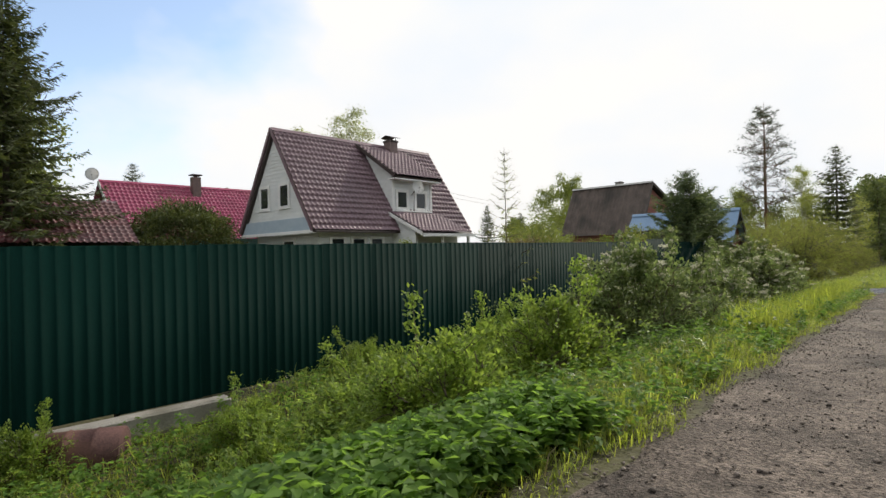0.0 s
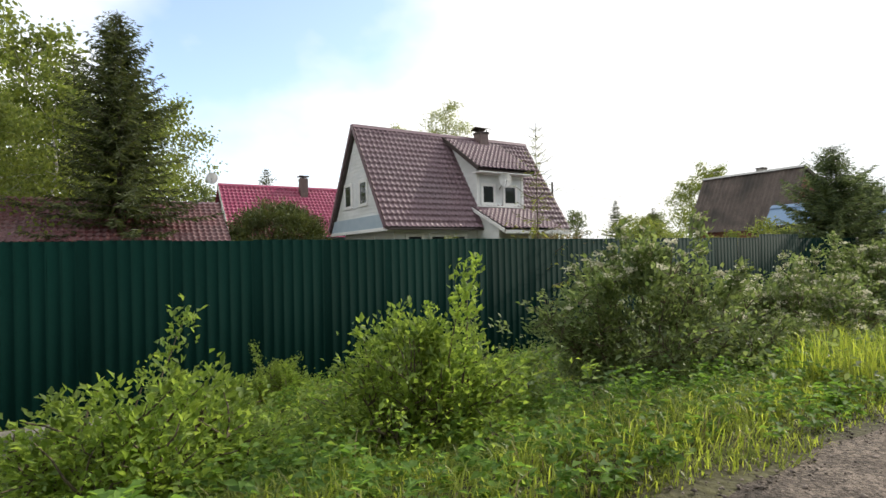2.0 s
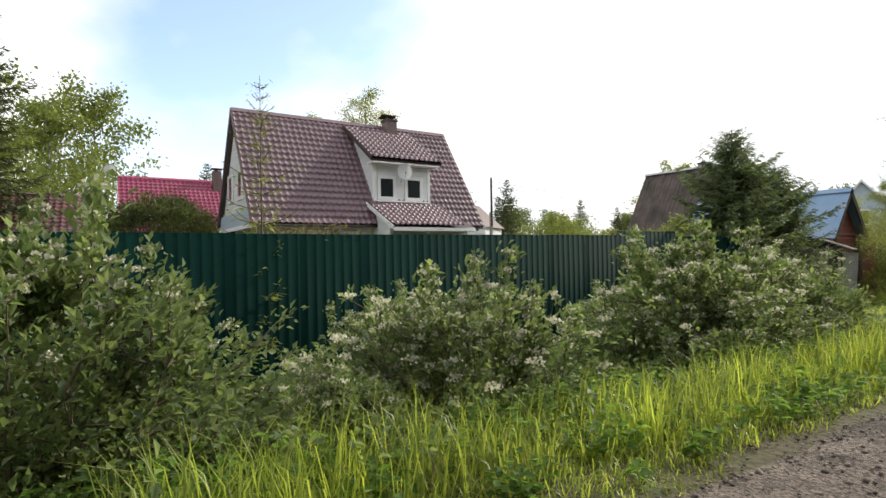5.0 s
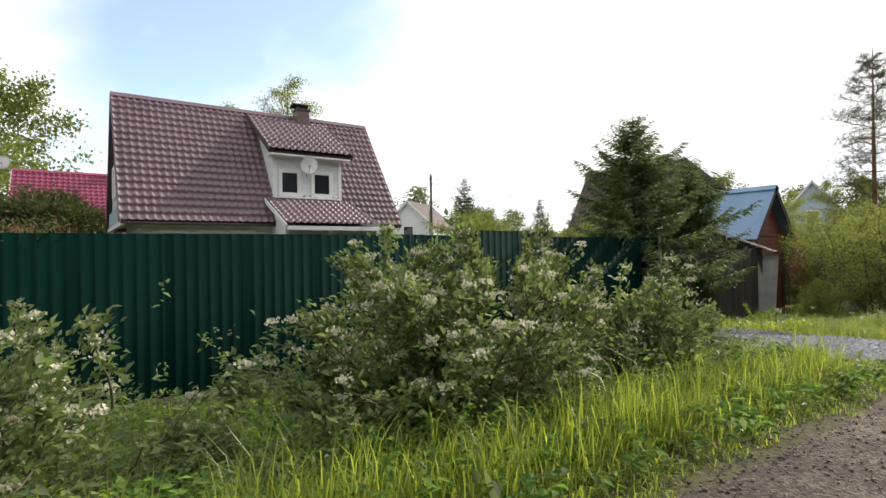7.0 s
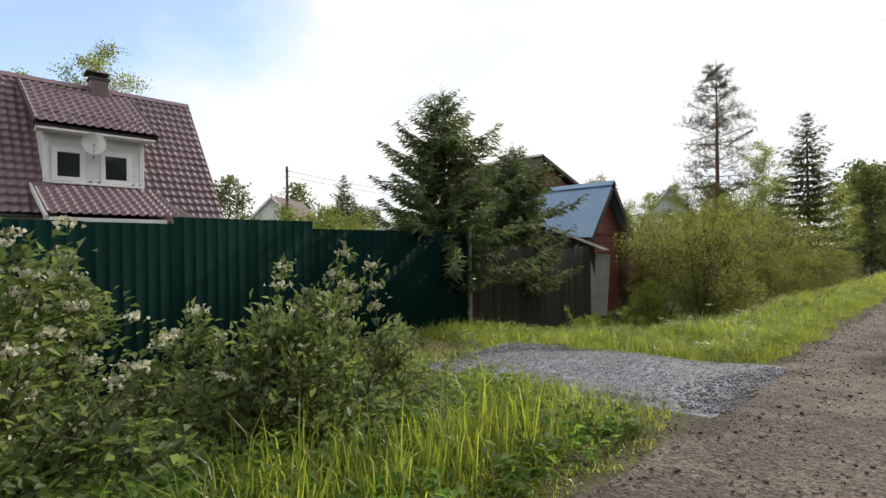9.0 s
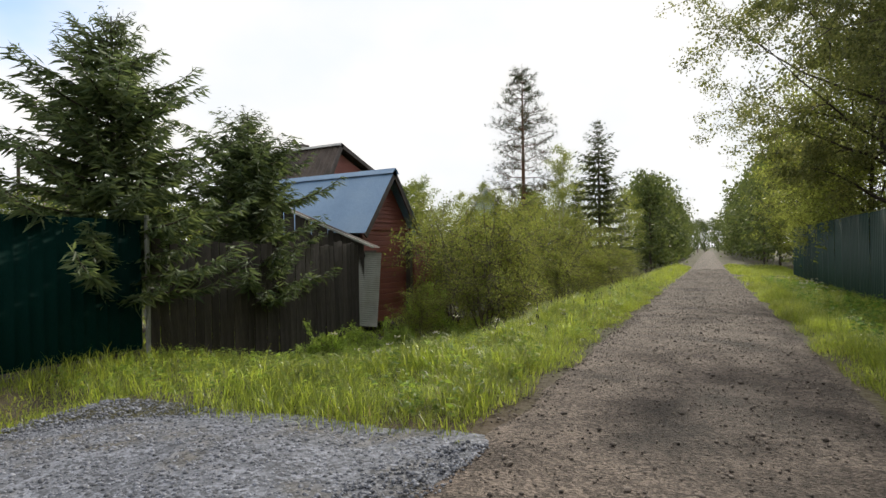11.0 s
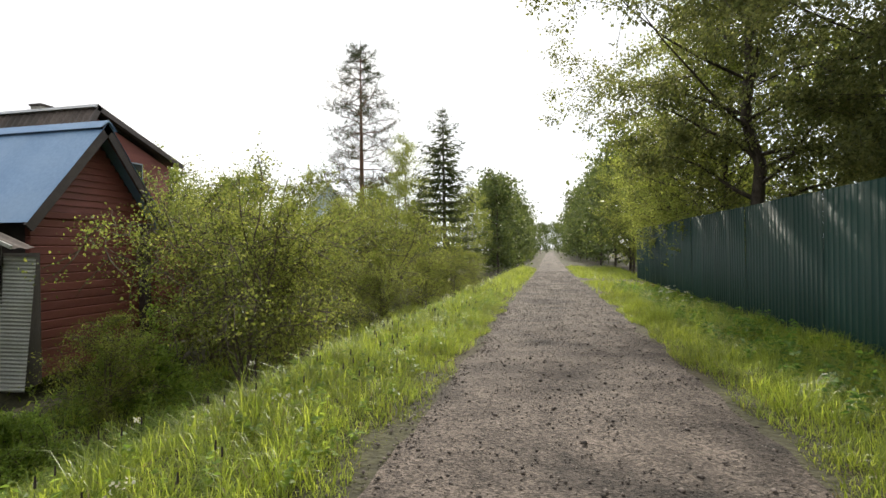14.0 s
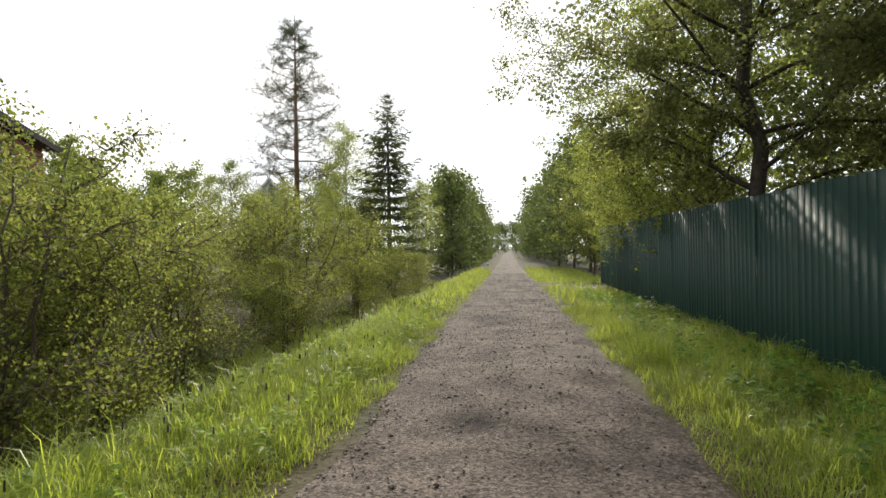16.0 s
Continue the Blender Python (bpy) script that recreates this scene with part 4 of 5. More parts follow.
def shrub(name, seed, w, d, h, n_leaf, leaf, material, label, group, flowers=0, sprouts=8, flat=1.0):
    """Many stems from one root, flaring out, with leaves along them; flowers: white clusters on top."""
    rng = np.random.default_rng(seed)
    segs, cen, tips = [], [], []
    for i in range(20 + int(3 * (w - 1.5) * d)):
        an = rng.uniform(0, 2 * np.pi)
        q = rng.uniform(0.1, 1.0) ** 0.6
        base = np.array([0.12 * w * math.cos(an) * q, 0.12 * d * math.sin(an) * q, -0.15])
        goal = np.array([0.42 * w * q * math.cos(an), 0.42 * d * q * math.sin(an), h * (1 - 0.5 * q * q) * rng.uniform(0.7, 1.0)])
        s, pts, way = limb(base, goal - base + np.array([0, 0, 0.3]), np.linalg.norm(goal - base), 0.016, 6, rng, 0.02, 0.1)
        segs += s
        for k in range(2, 7):
            for _ in range(3):
                s2, p2, w2 = limb(pts[k], rng.normal(size=3) * [1, 1, 0.6] + way * 0.5 + np.array([0, 0, 0.25]), rng.uniform(0.2, 0.42) * min(w, d, 2.0) * 0.5, 0.006, 3, rng, 0.02, 0.2)
                segs += s2
                cen += list(p2[1:])
                tips.append(p2[-1])
    for i in range(sprouts):
        an, q = rng.uniform(0, 2 * np.pi), rng.uniform(0, 0.8)
        b = np.array([0.4 * w * q * math.cos(an), 0.4 * d * q * math.sin(an), h * (0.75 - 0.2 * q)])
        s, pts, way = limb(b, (rng.normal() * 0.25, rng.normal() * 0.25, 1), rng.uniform(0.25, 0.6) + 0.45 * (i % 6 == 0), 0.007, 5, rng)
        segs += s
        cen += [pts[k] + (pts[k + 1] - pts[k]) * q for k in range(1, 5) for q in (0.0, 0.5)] * 2 + [pts[-1]] * 4
        tips += [pts[-1], pts[-2], pts[-3]]
    cen, tips = np.array(cen), np.array(tips)
    low = rng.normal(size=(700, 3)) * [0.34 * w, 0.34 * d, 0.16 * h] + [0, 0, 0.22 * h]
    cen = np.concatenate([cen, low])
    weight = rng.random(len(cen)) ** 1.6 + 0.06
    base = cen[rng.choice(len(cen), n_leaf, p=weight / weight.sum())] + rng.normal(size=(n_leaf, 3)) * 0.055
    out = unit(base - np.array([0, 0, 0.2 * h])) + rng.normal(size=base.shape) * 0.7 + np.array([0, 0, 0.15])
    ll = leaf * rng.uniform(0.55, 1.25, n_leaf)
    v, f = leaves(base, out, ll, ll * 0.56, rng, up=np.array([[0, 0, 1.0]]))
    root = thing(name, Matrix(), label, "shrub", group)
    raw("branchwork", *tubes(segs, 4), M_STEM, root)
    raw("foliage", v, f, material, root)
    if flowers:
        hi = tips[np.argsort(tips[:, 2] + 0.25 * rng.normal(size=len(tips)))[-flowers:]]
        c = np.repeat(hi, 30, 0) + rng.normal(size=(len(hi) * 30, 3)) * [0.03, 0.03, 0.013] + [0, 0, 0.04]
        v, f = leaves(c, rng.normal(size=c.shape) + [0, 0, 0.6], 0.03, 0.03, rng)
        raw("blossom", v, f, L_FLOWER, root, "white flower clusters")
    return root


def put(ob, x, y, turn=0, scale=1.0, sink=0.05, copied=True):
    m = Matrix.Translation((x, y, float(ground_z(x, y)) - sink)) @ pose(0, 0, 0, 0, 0, turn) @ Matrix.Scale(scale, 4)
    if copied:
        made = copy_thing(ob, m)
        made.scale = (scale, scale, scale)
        return made
    ob.matrix_world = m
    return ob


S_LIME = shrub("shrub", 11, 1.9, 1.9, 1.0, 17000, 0.066, L_LIME, "bright green leafy shrub at the ditch edge", "roadside shrubs", sprouts=6)
put(S_LIME, -3.85, 3.9, 0, 1.0, copied=False)
S_TALL = shrub("shrub", 12, 2.0, 1.9, 1.05, 17000, 0.066, L_LIME, "bright green shrub with upright shoots", "roadside shrubs", sprouts=16)
put(S_TALL, -3.75, 5.9, 40, 1.0, copied=False)
S_BIG = shrub("shrub", 13, 2.7, 3.3, 1.95, 22000, 0.078, L_BUSH, "large grey-green shrub with fading white blossom", "roadside shrubs", flowers=90, sprouts=22)
put(S_BIG, -4.0, 9.2, 0, 1.0, copied=False)
S_FLOWER = shrub("flowering_shrub", 14, 2.6, 4.2, 1.4, 17000, 0.078, L_BUSH, "flowering shrub covered in white blossom clusters", "roadside shrubs", flowers=240, sprouts=22)
put(S_FLOWER, -3.9, 12.3, 0, 1.0, copied=False)
S_WIDE = shrub("flowering_shrub", 15, 3.0, 5.2, 2.1, 30000, 0.078, L_BUSH, "broad shrub in full white blossom beside the road", "roadside shrubs", flowers=400, sprouts=30)
put(S_WIDE, -4.1, 16.6, 0, 1.0, copied=False)
S_END = shrub("shrub", 16, 2.7, 2.9, 1.2, 13000, 0.078, L_BUSH, "leafy shrub with upright shoots near the driveway", "roadside shrubs", flowers=30, sprouts=30)
put(S_END, -3.9, 19.5, 0, 1.0, copied=False)
for x, y, a, s, src in ((-5.6, 4.4, 80, 0.75, S_LIME), (-4.9, 2.6, 200, 0.6, S_TALL), (-5.8, 7.2, 130, 0.85, S_TALL), (-5.9, 12.6, 100, 0.75, S_BIG), (-6.3, 17.6, 200, 0.7, S_BIG), (-4.5, 7.2, 10, 0.85, S_LIME), (-7.4, 5.6, 50, 0.6, S_LIME), (-7.5, 1.0, 70, 0.55, S_TALL), (-6.6, 3.2, 20, 0.6, S_LIME), (-3.2, 10.9, 160, 0.5, S_END), (-5.2, 14.3, 250, 0.45, S_END)):
    put(src, x, y, a, s)


def grass(name, n, spans, h, label, seed, material, keep=None, width=(0.005, 0.012), lean=(0.3, 1.4), patchy=0.9, lift=None):
    rng = np.random.default_rng(seed)
    x0, x1, y0, y1 = spans
    x, y = rng.uniform(x0, x1, n), rng.uniform(y0, y1, n)
    if keep is not None:
        k = keep(x, y, rng)
        x, y = x[k], y[k]
    clump = 0.5 + 0.3 * np.sin(2.1 * x + 1.7 * np.sin(1.3 * y)) * np.sin(1.9 * y + 1.1 * np.sin(2.3 * x)) + 0.3 * np.sin(7.3 * x + 2.0 * np.sin(4.1 * y)) * np.sin(6.1 * y + 1.7 * np.sin(5.3 * x))
    hh = (h[0] + (h[1] - h[0]) * rng.random(len(x)) ** 1.4) * (1 - patchy * 0.5 + patchy * clump)
    hh = hh * (0.45 + 0.55 * smooth(0.0, 0.5, np.maximum(LEFT - x, x - RIGHT)))
    base = np.stack([x, y, ground_z(x, y) - 0.02], 1)
    v, f = blades(base, hh, rng.uniform(*width, len(x)), rng.uniform(*lean, len(x)), rng)
    return tagged(raw(name, v, f, material), label, "grass", kind="stuff")


def off_drive(x, y, rng):
    inside = (y > 21.75 + 0.12 * np.maximum(-2 - x, 0) + rng.normal(size=len(x)) * 0.22) & (y < 24.55 - 0.14 * np.maximum(-2 - x, 0) + rng.normal(size=len(x)) * 0.2) & (x > -6.0 + rng.normal(size=len(x)) * 0.3)
    ragged = LEFT + 0.12 * np.sin(2.7 * y) * np.sin(1.1 * y) - rng.random(len(x)) ** 2 * 0.12 + 0.05
    hollow = (x < -6.7) & (y < 4.4) & (rng.random(len(x)) < 0.35)
    inside = inside | hollow
    return ~inside & (x < ragged)


def right_edge(x, y, rng):
    return (x > RIGHT - 0.02 + 0.12 * np.sin(2.3 * y) * np.sin(0.9 * y) + rng.random(len(x)) ** 2 * 0.1 - 0.04) & ~((y > 53.5) & (y < 57.5))


grass("grass", 46000, (-3.5, -1.5, 0.2, 22.0), (0.1, 0.34), "lush green grass along the road edge", 21, L_GRASS, off_drive)
grass("tall_grass", 4500, (-2.9, -2.0, 9.5, 20.4), (0.3, 0.66), "tall bright green grass before the shrubs", 22, L_GRASS, off_drive, lean=(0.15, 0.8))
grass("grass", 30000, (-8.2, -3.3, -1.0, 22.0), (0.12, 0.4), "rank grass in the ditch below the fence", 23, L_GRASS, off_drive)
grass("grass", 110000, (-4.3, -1.5, 24.0, 42.0), (0.08, 0.3), "sunlit lush grass on the roadside bank", 24, L_GRASS, off_drive, width=(0.004, 0.009), patchy=1.35)
grass("grass", 26000, (-8.2, -4.2, 24.3, 42.0), (0.1, 0.34), "weedy grass at the foot of the bank", 25, L_GRASS, off_drive)
grass("grass", 24000, (-7.0, -1.5, 42.0, 75.0), (0.2, 0.5), "grass along the far bank", 26, L_GRASS, off_drive, width=(0.012, 0.022))
grass("grass", 80000, (1.0, 3.7, 26.0, 44.0), (0.1, 0.36), "bright green grass below the metal fence", 27, L_GRASS, right_edge, width=(0.004, 0.009), patchy=1.3)
grass("grass", 16000, (1.0, 5.5, 44.0, 80.0), (0.15, 0.45), "grass on the far verge", 28, L_GRASS, right_edge, width=(0.012, 0.022))
grass("grass", 9000, (1.0, 4.5, 12.0, 27.0), (0.12, 0.4), "grass on the verge", 33, L_GRASS, right_edge, width=(0.008, 0.016))
grass("grass", 6000, (-8.2, -5.4, 21.8, 26.0), (0.04, 0.14), "short trodden grass before the gate", 34, L_GRASS)
grass("dry_grass", 3500, (-7.5, -1.8, 0.5, 24.0), (0.15, 0.4), "dry straw among the green weeds", 29, L_DRY, off_drive, lean=(0.4, 1.3))
grass("dry_grass", 2600, (0.95, 1.6, 26.0, 46.0), (0.05, 0.2), "dry straw at the road edge", 36, L_DRY, right_edge, lean=(0.5, 1.4))
grass("tall_grass", 3500, (-3.8, -2.6, 26.0, 43.0), (0.2, 0.48), "tall sunlit grass on the crest of the bank", 35, L_GRASS, off_drive, lean=(0.3, 1.0))
grass("dry_grass", 3000, (-3.0, -1.5, 24.0, 44.0), (0.06, 0.25), "dry straw along the road edge", 30, L_DRY, off_drive, lean=(0.5, 1.4))


def herbs(name, n, spans, h, size, label, seed, material=None, keep=None):
    """Broad-leaved weeds: small stems with whorls of leaves."""
    rng = np.random.default_rng(seed)
    x0, x1, y0, y1 = spans
    x, y = rng.uniform(x0, x1, n), rng.uniform(y0, y1, n)
    if keep is not None:
        k = keep(x, y, rng)
        x, y = x[k], y[k]
    hh = rng.uniform(*h, len(x))
    g = ground_z(x, y)
    vs, fs, off = [], [], 0
    for q in (0.35, 0.6, 0.8, 1.0):
        for _ in range(3):
            c = np.stack([x, y, g + hh * q], 1) + rng.normal(size=(len(x), 3)) * 0.015
            an = rng.uniform(0, 6.28, len(x))
            w = np.stack([np.cos(an), np.sin(an), rng.uniform(-0.25, 0.35, len(x))], 1)
            s = size * rng.uniform(0.6, 1.2, len(x))
            v, f = leaves(c, w, s, s * 0.6, rng, up=np.array([[0, 0, 1.0]]))
            vs.append(v)
            fs.append(f + off)
            off += len(v)
    return tagged(raw(name, np.concatenate(vs), np.concatenate(fs), material or L_HERB), label, "weeds", kind="stuff")


herbs("broadleaf_weeds", 5600, (-5.6, -1.9, 0.2, 3.8), (0.08, 0.32), 0.1, "dense bright green broad-leaved weeds", 41)
herbs("broadleaf_weeds", 5200, (-8.0, -3.0, -1.0, 21.5), (0.1, 0.36), 0.075, "green weeds filling the ditch", 42, keep=off_drive)
herbs("broadleaf_weeds", 900, (-3.0, -1.75, 3.0, 21.0), (0.06, 0.25), 0.08, "low weeds in the roadside grass", 43, keep=off_drive)
herbs("broadleaf_weeds", 800, (-3.6, -2.6, 7.0, 21.0), (0.15, 0.42), 0.07, "tall weeds growing against the shrubs", 46, None, off_drive)
# lime leaf instead of the herb leaf: the bank's sunlight is put into the colour
herbs("broadleaf_weeds", 1700, (-7.5, -1.85, 24.5, 44.0), (0.06, 0.26), 0.065, "weeds in the bank's grass", 44, L_LIME, off_drive)
herbs("broadleaf_weeds", 500, (1.8, 3.6, 28.0, 48.0), (0.08, 0.35), 0.09, "weeds at the foot of the fence", 45, keep=right_edge)


def umbels(n, spans, seed, label):
    rng = np.random.default_rng(seed)
    x, y = rng.uniform(spans[0], spans[1], n), rng.uniform(spans[2], spans[3], n)
    c = np.stack([x, y, ground_z(x, y) + rng.uniform(0.25, 0.5, n)], 1)
    q = np.repeat(c, 14, 0) + rng.normal(size=(n * 14, 3)) * [0.03, 0.03, 0.008]
    v, f = leaves(q, rng.normal(size=q.shape) + [0, 0, 0.5], 0.02, 0.02, rng)
    tagged(raw("white_wildflowers", v, f, L_FLOWER), label, "wildflowers", kind="stuff")


umbels(26, (2.3, 3.3, 40.5, 45.0), 51, "white flowering weeds below the fence")
umbels(14, (-5.0, -2.2, 25.5, 31.0), 52, "white flower heads in the bank's grass")


def seed_heads(n, spans, seed):
    """Dark plantain heads on thin stalks."""
    rng = np.random.default_rng(seed)
    x, y = rng.uniform(spans[0], spans[1], n), rng.uniform(spans[2], spans[3], n)
    g, h = ground_z(x, y), rng.uniform(0.3, 0.5, n)
    rows = []
    for a, b, c, d in zip(x, y, g, h):
        rows += [(a, b, c, 0.0008, a + 0.02, b, c + d, 0.0008), (a + 0.02, b, c + d, 0.007, a + 0.022, b, c + d + 0.045, 0.005)]
    tagged(raw("plantain_heads", *tubes(rows, 4), M_DARK), "dark plantain seed heads above the bank's grass", "weeds", kind="stuff")


seed_heads(130, (-3.0, -1.9, 27.0, 42.0), 58)


def conifer(name, seed, height, radius, whorl, per, step, needle, material, label, group="", bare=0.04, droop=0.25, bark=None, thin=1.0, category="spruce", taper=0.8, ragged=0.65, girth=1.0):
    """A spruce: trunk, whorls of drooping boughs, herringbone twigs of needles."""
    rng = np.random.default_rng(seed)
    segs = [(0, 0, -0.3, (height * 0.014 + 0.02) * girth, 0, 0, height, 0.012 * girth)]
    base, way, size = [], [], []
    z = height * bare + 0.15
    while z < height * 0.985:
        q = 1 - z / height
        ln = radius * (q ** taper) * rng.uniform(0.7, 1.15) + 0.06
        a0 = rng.uniform(0, 6.28)
        for b in range(per):
            an = a0 + b * 6.283 / per + rng.uniform(-0.35, 0.35)
            l = ln * rng.uniform(ragged, 1.15)
            h = np.array([math.cos(an), math.sin(an), 0])
            sd = np.array([-math.sin(an), math.cos(an), 0])
            rise = 0.35 - droop * 2.0 * q
            n = max(3, int(l / step))
            s = np.linspace(0.12, 1.0, n)
            p = np.array([0, 0, z]) + h * (l * s)[:, None] + np.array([0, 0, 1.0]) * (l * (rise * s - 0.28 * s * s * q + 0.22 * s ** 4))[:, None]
            segs += [(*p[i], 0.012 * l * (1 - i / n) + 0.004, *p[i + 1], 0.012 * l * (1 - (i + 1) / n) + 0.003) for i in range(0, n - 1)]
            for sgn in (-1, 1, 0):
                d = h * 0.75 + sd * sgn * 0.9 + np.array([0, 0, -0.12])
                for rep in range(2):
                    pick = rng.random(n) < thin
                    m = pick.sum()
                    base.append(p[pick] + rng.normal(size=(m, 3)) * 0.03)
                    dd = np.repeat(d[None], m, 0) + rng.normal(size=(m, 3)) * [0.35, 0.35, 0.3] + np.array([0, 0, -0.25 * rep])
                    way.append(dd)
                    size.append(needle * (1.25 - 0.6 * s[pick]) * min(1.0, 0.22 + l / 1.3) * rng.uniform(0.7, 1.25, m))
        z += whorl * (0.55 + 0.75 * q) * rng.uniform(0.8, 1.2)
    base, way, size = np.concatenate(base), np.concatenate(way), np.concatenate(size)
    v, f = leaves(base, way, size, size * 0.18, rng, fold=0.1)
    root = thing(name, Matrix(), label, category, group)
    raw("trunk", *tubes(segs, 5), bark or M_BARK, root)
    raw("crown", v, f, material, root)
    return root


def broadleaf(name, seed, height, radius, n_leaf, leaf, material, bark, label, group="", start=0.25, limbs=22, lean=(0, 0), droop=0.04, oval=0.8, trunk=0.011, category="tree", stems=1, clump=0.22, twigs=True):
    """A leafy tree: tapered trunk, rising limbs, twigs, and leaves in uneven clumps."""
    rng = np.random.default_rng(seed)
    segs, cen = [], []
    for st in range(stems):
        off = rng.normal(size=2) * 0.12 * (stems > 1)
        hgt = height * rng.uniform(0.75, 1.0) if st else height
        t = rng.normal(size=2) * (0.14 if stems > 1 else 0.02) + np.array(lean)
        pts = [np.array([off[0], off[1], -0.3])]
        n = 10
        for i in range(1, n + 1):
            q = i / n
            pts.append(np.array([off[0] + t[0] * hgt * q + rng.normal() * 0.02 * hgt * 0.4, off[1] + t[1] * hgt * q + rng.normal() * 0.02 * hgt * 0.4, hgt * q]))
        r = hgt * trunk
        for i in range(n):
            segs.append((*pts[i], r * (1 - i / n) ** 0.8 + 0.008, *pts[i + 1], r * (1 - (i + 1) / n) ** 0.8 + 0.008))
        for k in range(max(6, limbs // stems)):
            q = start + (0.98 - start) * (k + rng.random()) / max(6, limbs // stems)
            i = min(n - 1, int(q * n))
            p = pts[i] + (pts[i + 1] - pts[i]) * (q * n - i)
            an = k * 2.4 + rng.uniform(-0.5, 0.5)
            w = radius * max(0.2, math.sin(math.pi * min(1, (q - start) / (1 - start) * 0.75 + 0.2)) ** oval) * rng.uniform(0.6, 1.12)
            s, lp, way = limb(p, (math.cos(an), math.sin(an), rng.uniform(0.35, 0.95)), w, 0.35 * r * (1.15 - q), 5, rng, droop, 0.14)
            segs += s
            for m in range(1, 6):
                for _ in range(3):
                    s2, p2, _w = limb(lp[m], unit(rng.normal(size=3)) + way * 0.8, w * rng.uniform(0.18, 0.4), 0.008, 3, rng, droop * 3, 0.25)
                    segs += s2 if twigs else []
                    cen += list(p2[1:])
    cen = np.array(cen)
    i = rng.integers(0, len(cen), n_leaf)
    weight = rng.random(len(cen)) ** 1.3
    i = i[rng.random(n_leaf) < weight[i] + 0.15]
    base = cen[i] + rng.normal(size=(len(i), 3)) * clump * [1, 1, 0.8]
    way = rng.normal(size=base.shape) + [0, 0, -0.35]
    ll = leaf * rng.uniform(0.6, 1.3, len(i))
    v, f = leaves(base, way, ll, ll * 0.75, rng)
    root = thing(name, Matrix(), label, category, group)
    raw("trunk", *tubes(segs, 3 if stems > 1 else 4), bark, root)
    raw("crown", v, f, material, root)
    return root


def pine(name, seed, height, label):
    rng = np.random.default_rng(seed)
    segs = [(0, 0, -0.3, 0.2, 0, 0, height * 0.5, 0.14), (0, 0, height * 0.5, 0.14, 0.05, 0, height, 0.02)]
    cen = []
    z = height * 0.3
    while z < height * 0.97:
        q = (z / height - 0.3) / 0.7
        l = height * (0.165 * (1 - q ** 2.2) ** 0.7 + 0.015) * rng.uniform(0.7, 1.1)
        for b in range(5):
            an = rng.uniform(0, 6.28)
            s, p, w = limb(np.array([0, 0, z]), (math.cos(an), math.sin(an), 0.12), l * rng.uniform(0.6, 1.1), 0.03, 5, rng, 0.0, 0.18)
            segs += s
            cen += list(p[3:])
            for m in (2, 3, 4, 5):
                for _ in range(3):
                    s2, p2, _w = limb(p[m], unit(rng.normal(size=3)) * [1, 1, 0.4] + w * 0.6, l * 0.35, 0.01, 2, rng)
                    segs += s2
                    cen += list(p2[1:])
        z += height * 0.036
    cen = np.array(cen)
    base = np.repeat(cen, 14, 0) + rng.normal(size=(len(cen) * 14, 3)) * 0.05
    v, f = leaves(base, rng.normal(size=base.shape) + [0, 0, 0.4], 0.15 * rng.uniform(0.7, 1.2, len(base)), 0.016, rng)
    root = thing(name, Matrix(), label, "pine")
    raw("trunk", *tubes(segs, 6), M_PINEBARK, root)
    raw("crown", v, f, L_PINE, root)
    return root


# spruces and the tall trees behind the fence
put(conifer("spruce", 61, 15.2, 5.4, 0.42, 8, 0.2, 0.5, L_SPRUCE, "tall dark spruce behind the brown shed", bare=0.02), -32.0, 4.0, copied=False)
SP = conifer("spruce", 62, 5.7, 2.7, 0.25, 8, 0.08, 0.3, L_SPRUCE2, "bushy young spruce overhanging the gate", "young spruces", bare=0.14, droop=0.08, taper=0.66, ragged=0.4)
put(SP, -9.0, 26.5, 0, 1.0, copied=False)
SP2 = conifer("spruce", 63, 5.6, 2.9, 0.25, 8, 0.08, 0.3, L_SPRUCE2, "young spruce with pale shoots beside the lean-to", "young spruces", bare=0.2, droop=0.06, taper=0.66, ragged=0.4)
put(SP2, -9.2, 29.6, 0, 0.98, copied=False)
put(conifer("young_larch", 64, 5.1, 1.2, 0.3, 4, 0.14, 0.2, L_WILLOW, "thin sparse young larch behind the fence", bare=0.1, thin=0.7, droop=0.05, category="larch", girth=0.35, bark=M_STEM), -8.75, 11.75, copied=False)
FAR_SP = conifer("spruce", 65, 9.5, 3.0, 0.42, 6, 0.2, 0.42, L_SPRUCE, "dark spruce standing back from the road", "far spruces")
put(FAR_SP, -7.3, 61.0, 0, 1.3, copied=False)
for x, y, s in ((-44, 1.5, 1.75), (-70, 20.5, 1.45), (-63.5, 62.5, 1.5), (-75, 70, 1.4), (-60, 75, 1.2), (-17, 66, 0.8), (-11, 70, 0.9), (12, 66, 1.2), (10, 78, 1.3), (-90, 84, 1.5), (-52, 74, 1.0)):
    put(FAR_SP, x, y, x * 7, s)
put(pine("pine", 66, 17.4, "tall slim pine with an open crown"), -13.2, 61.5, copied=False)

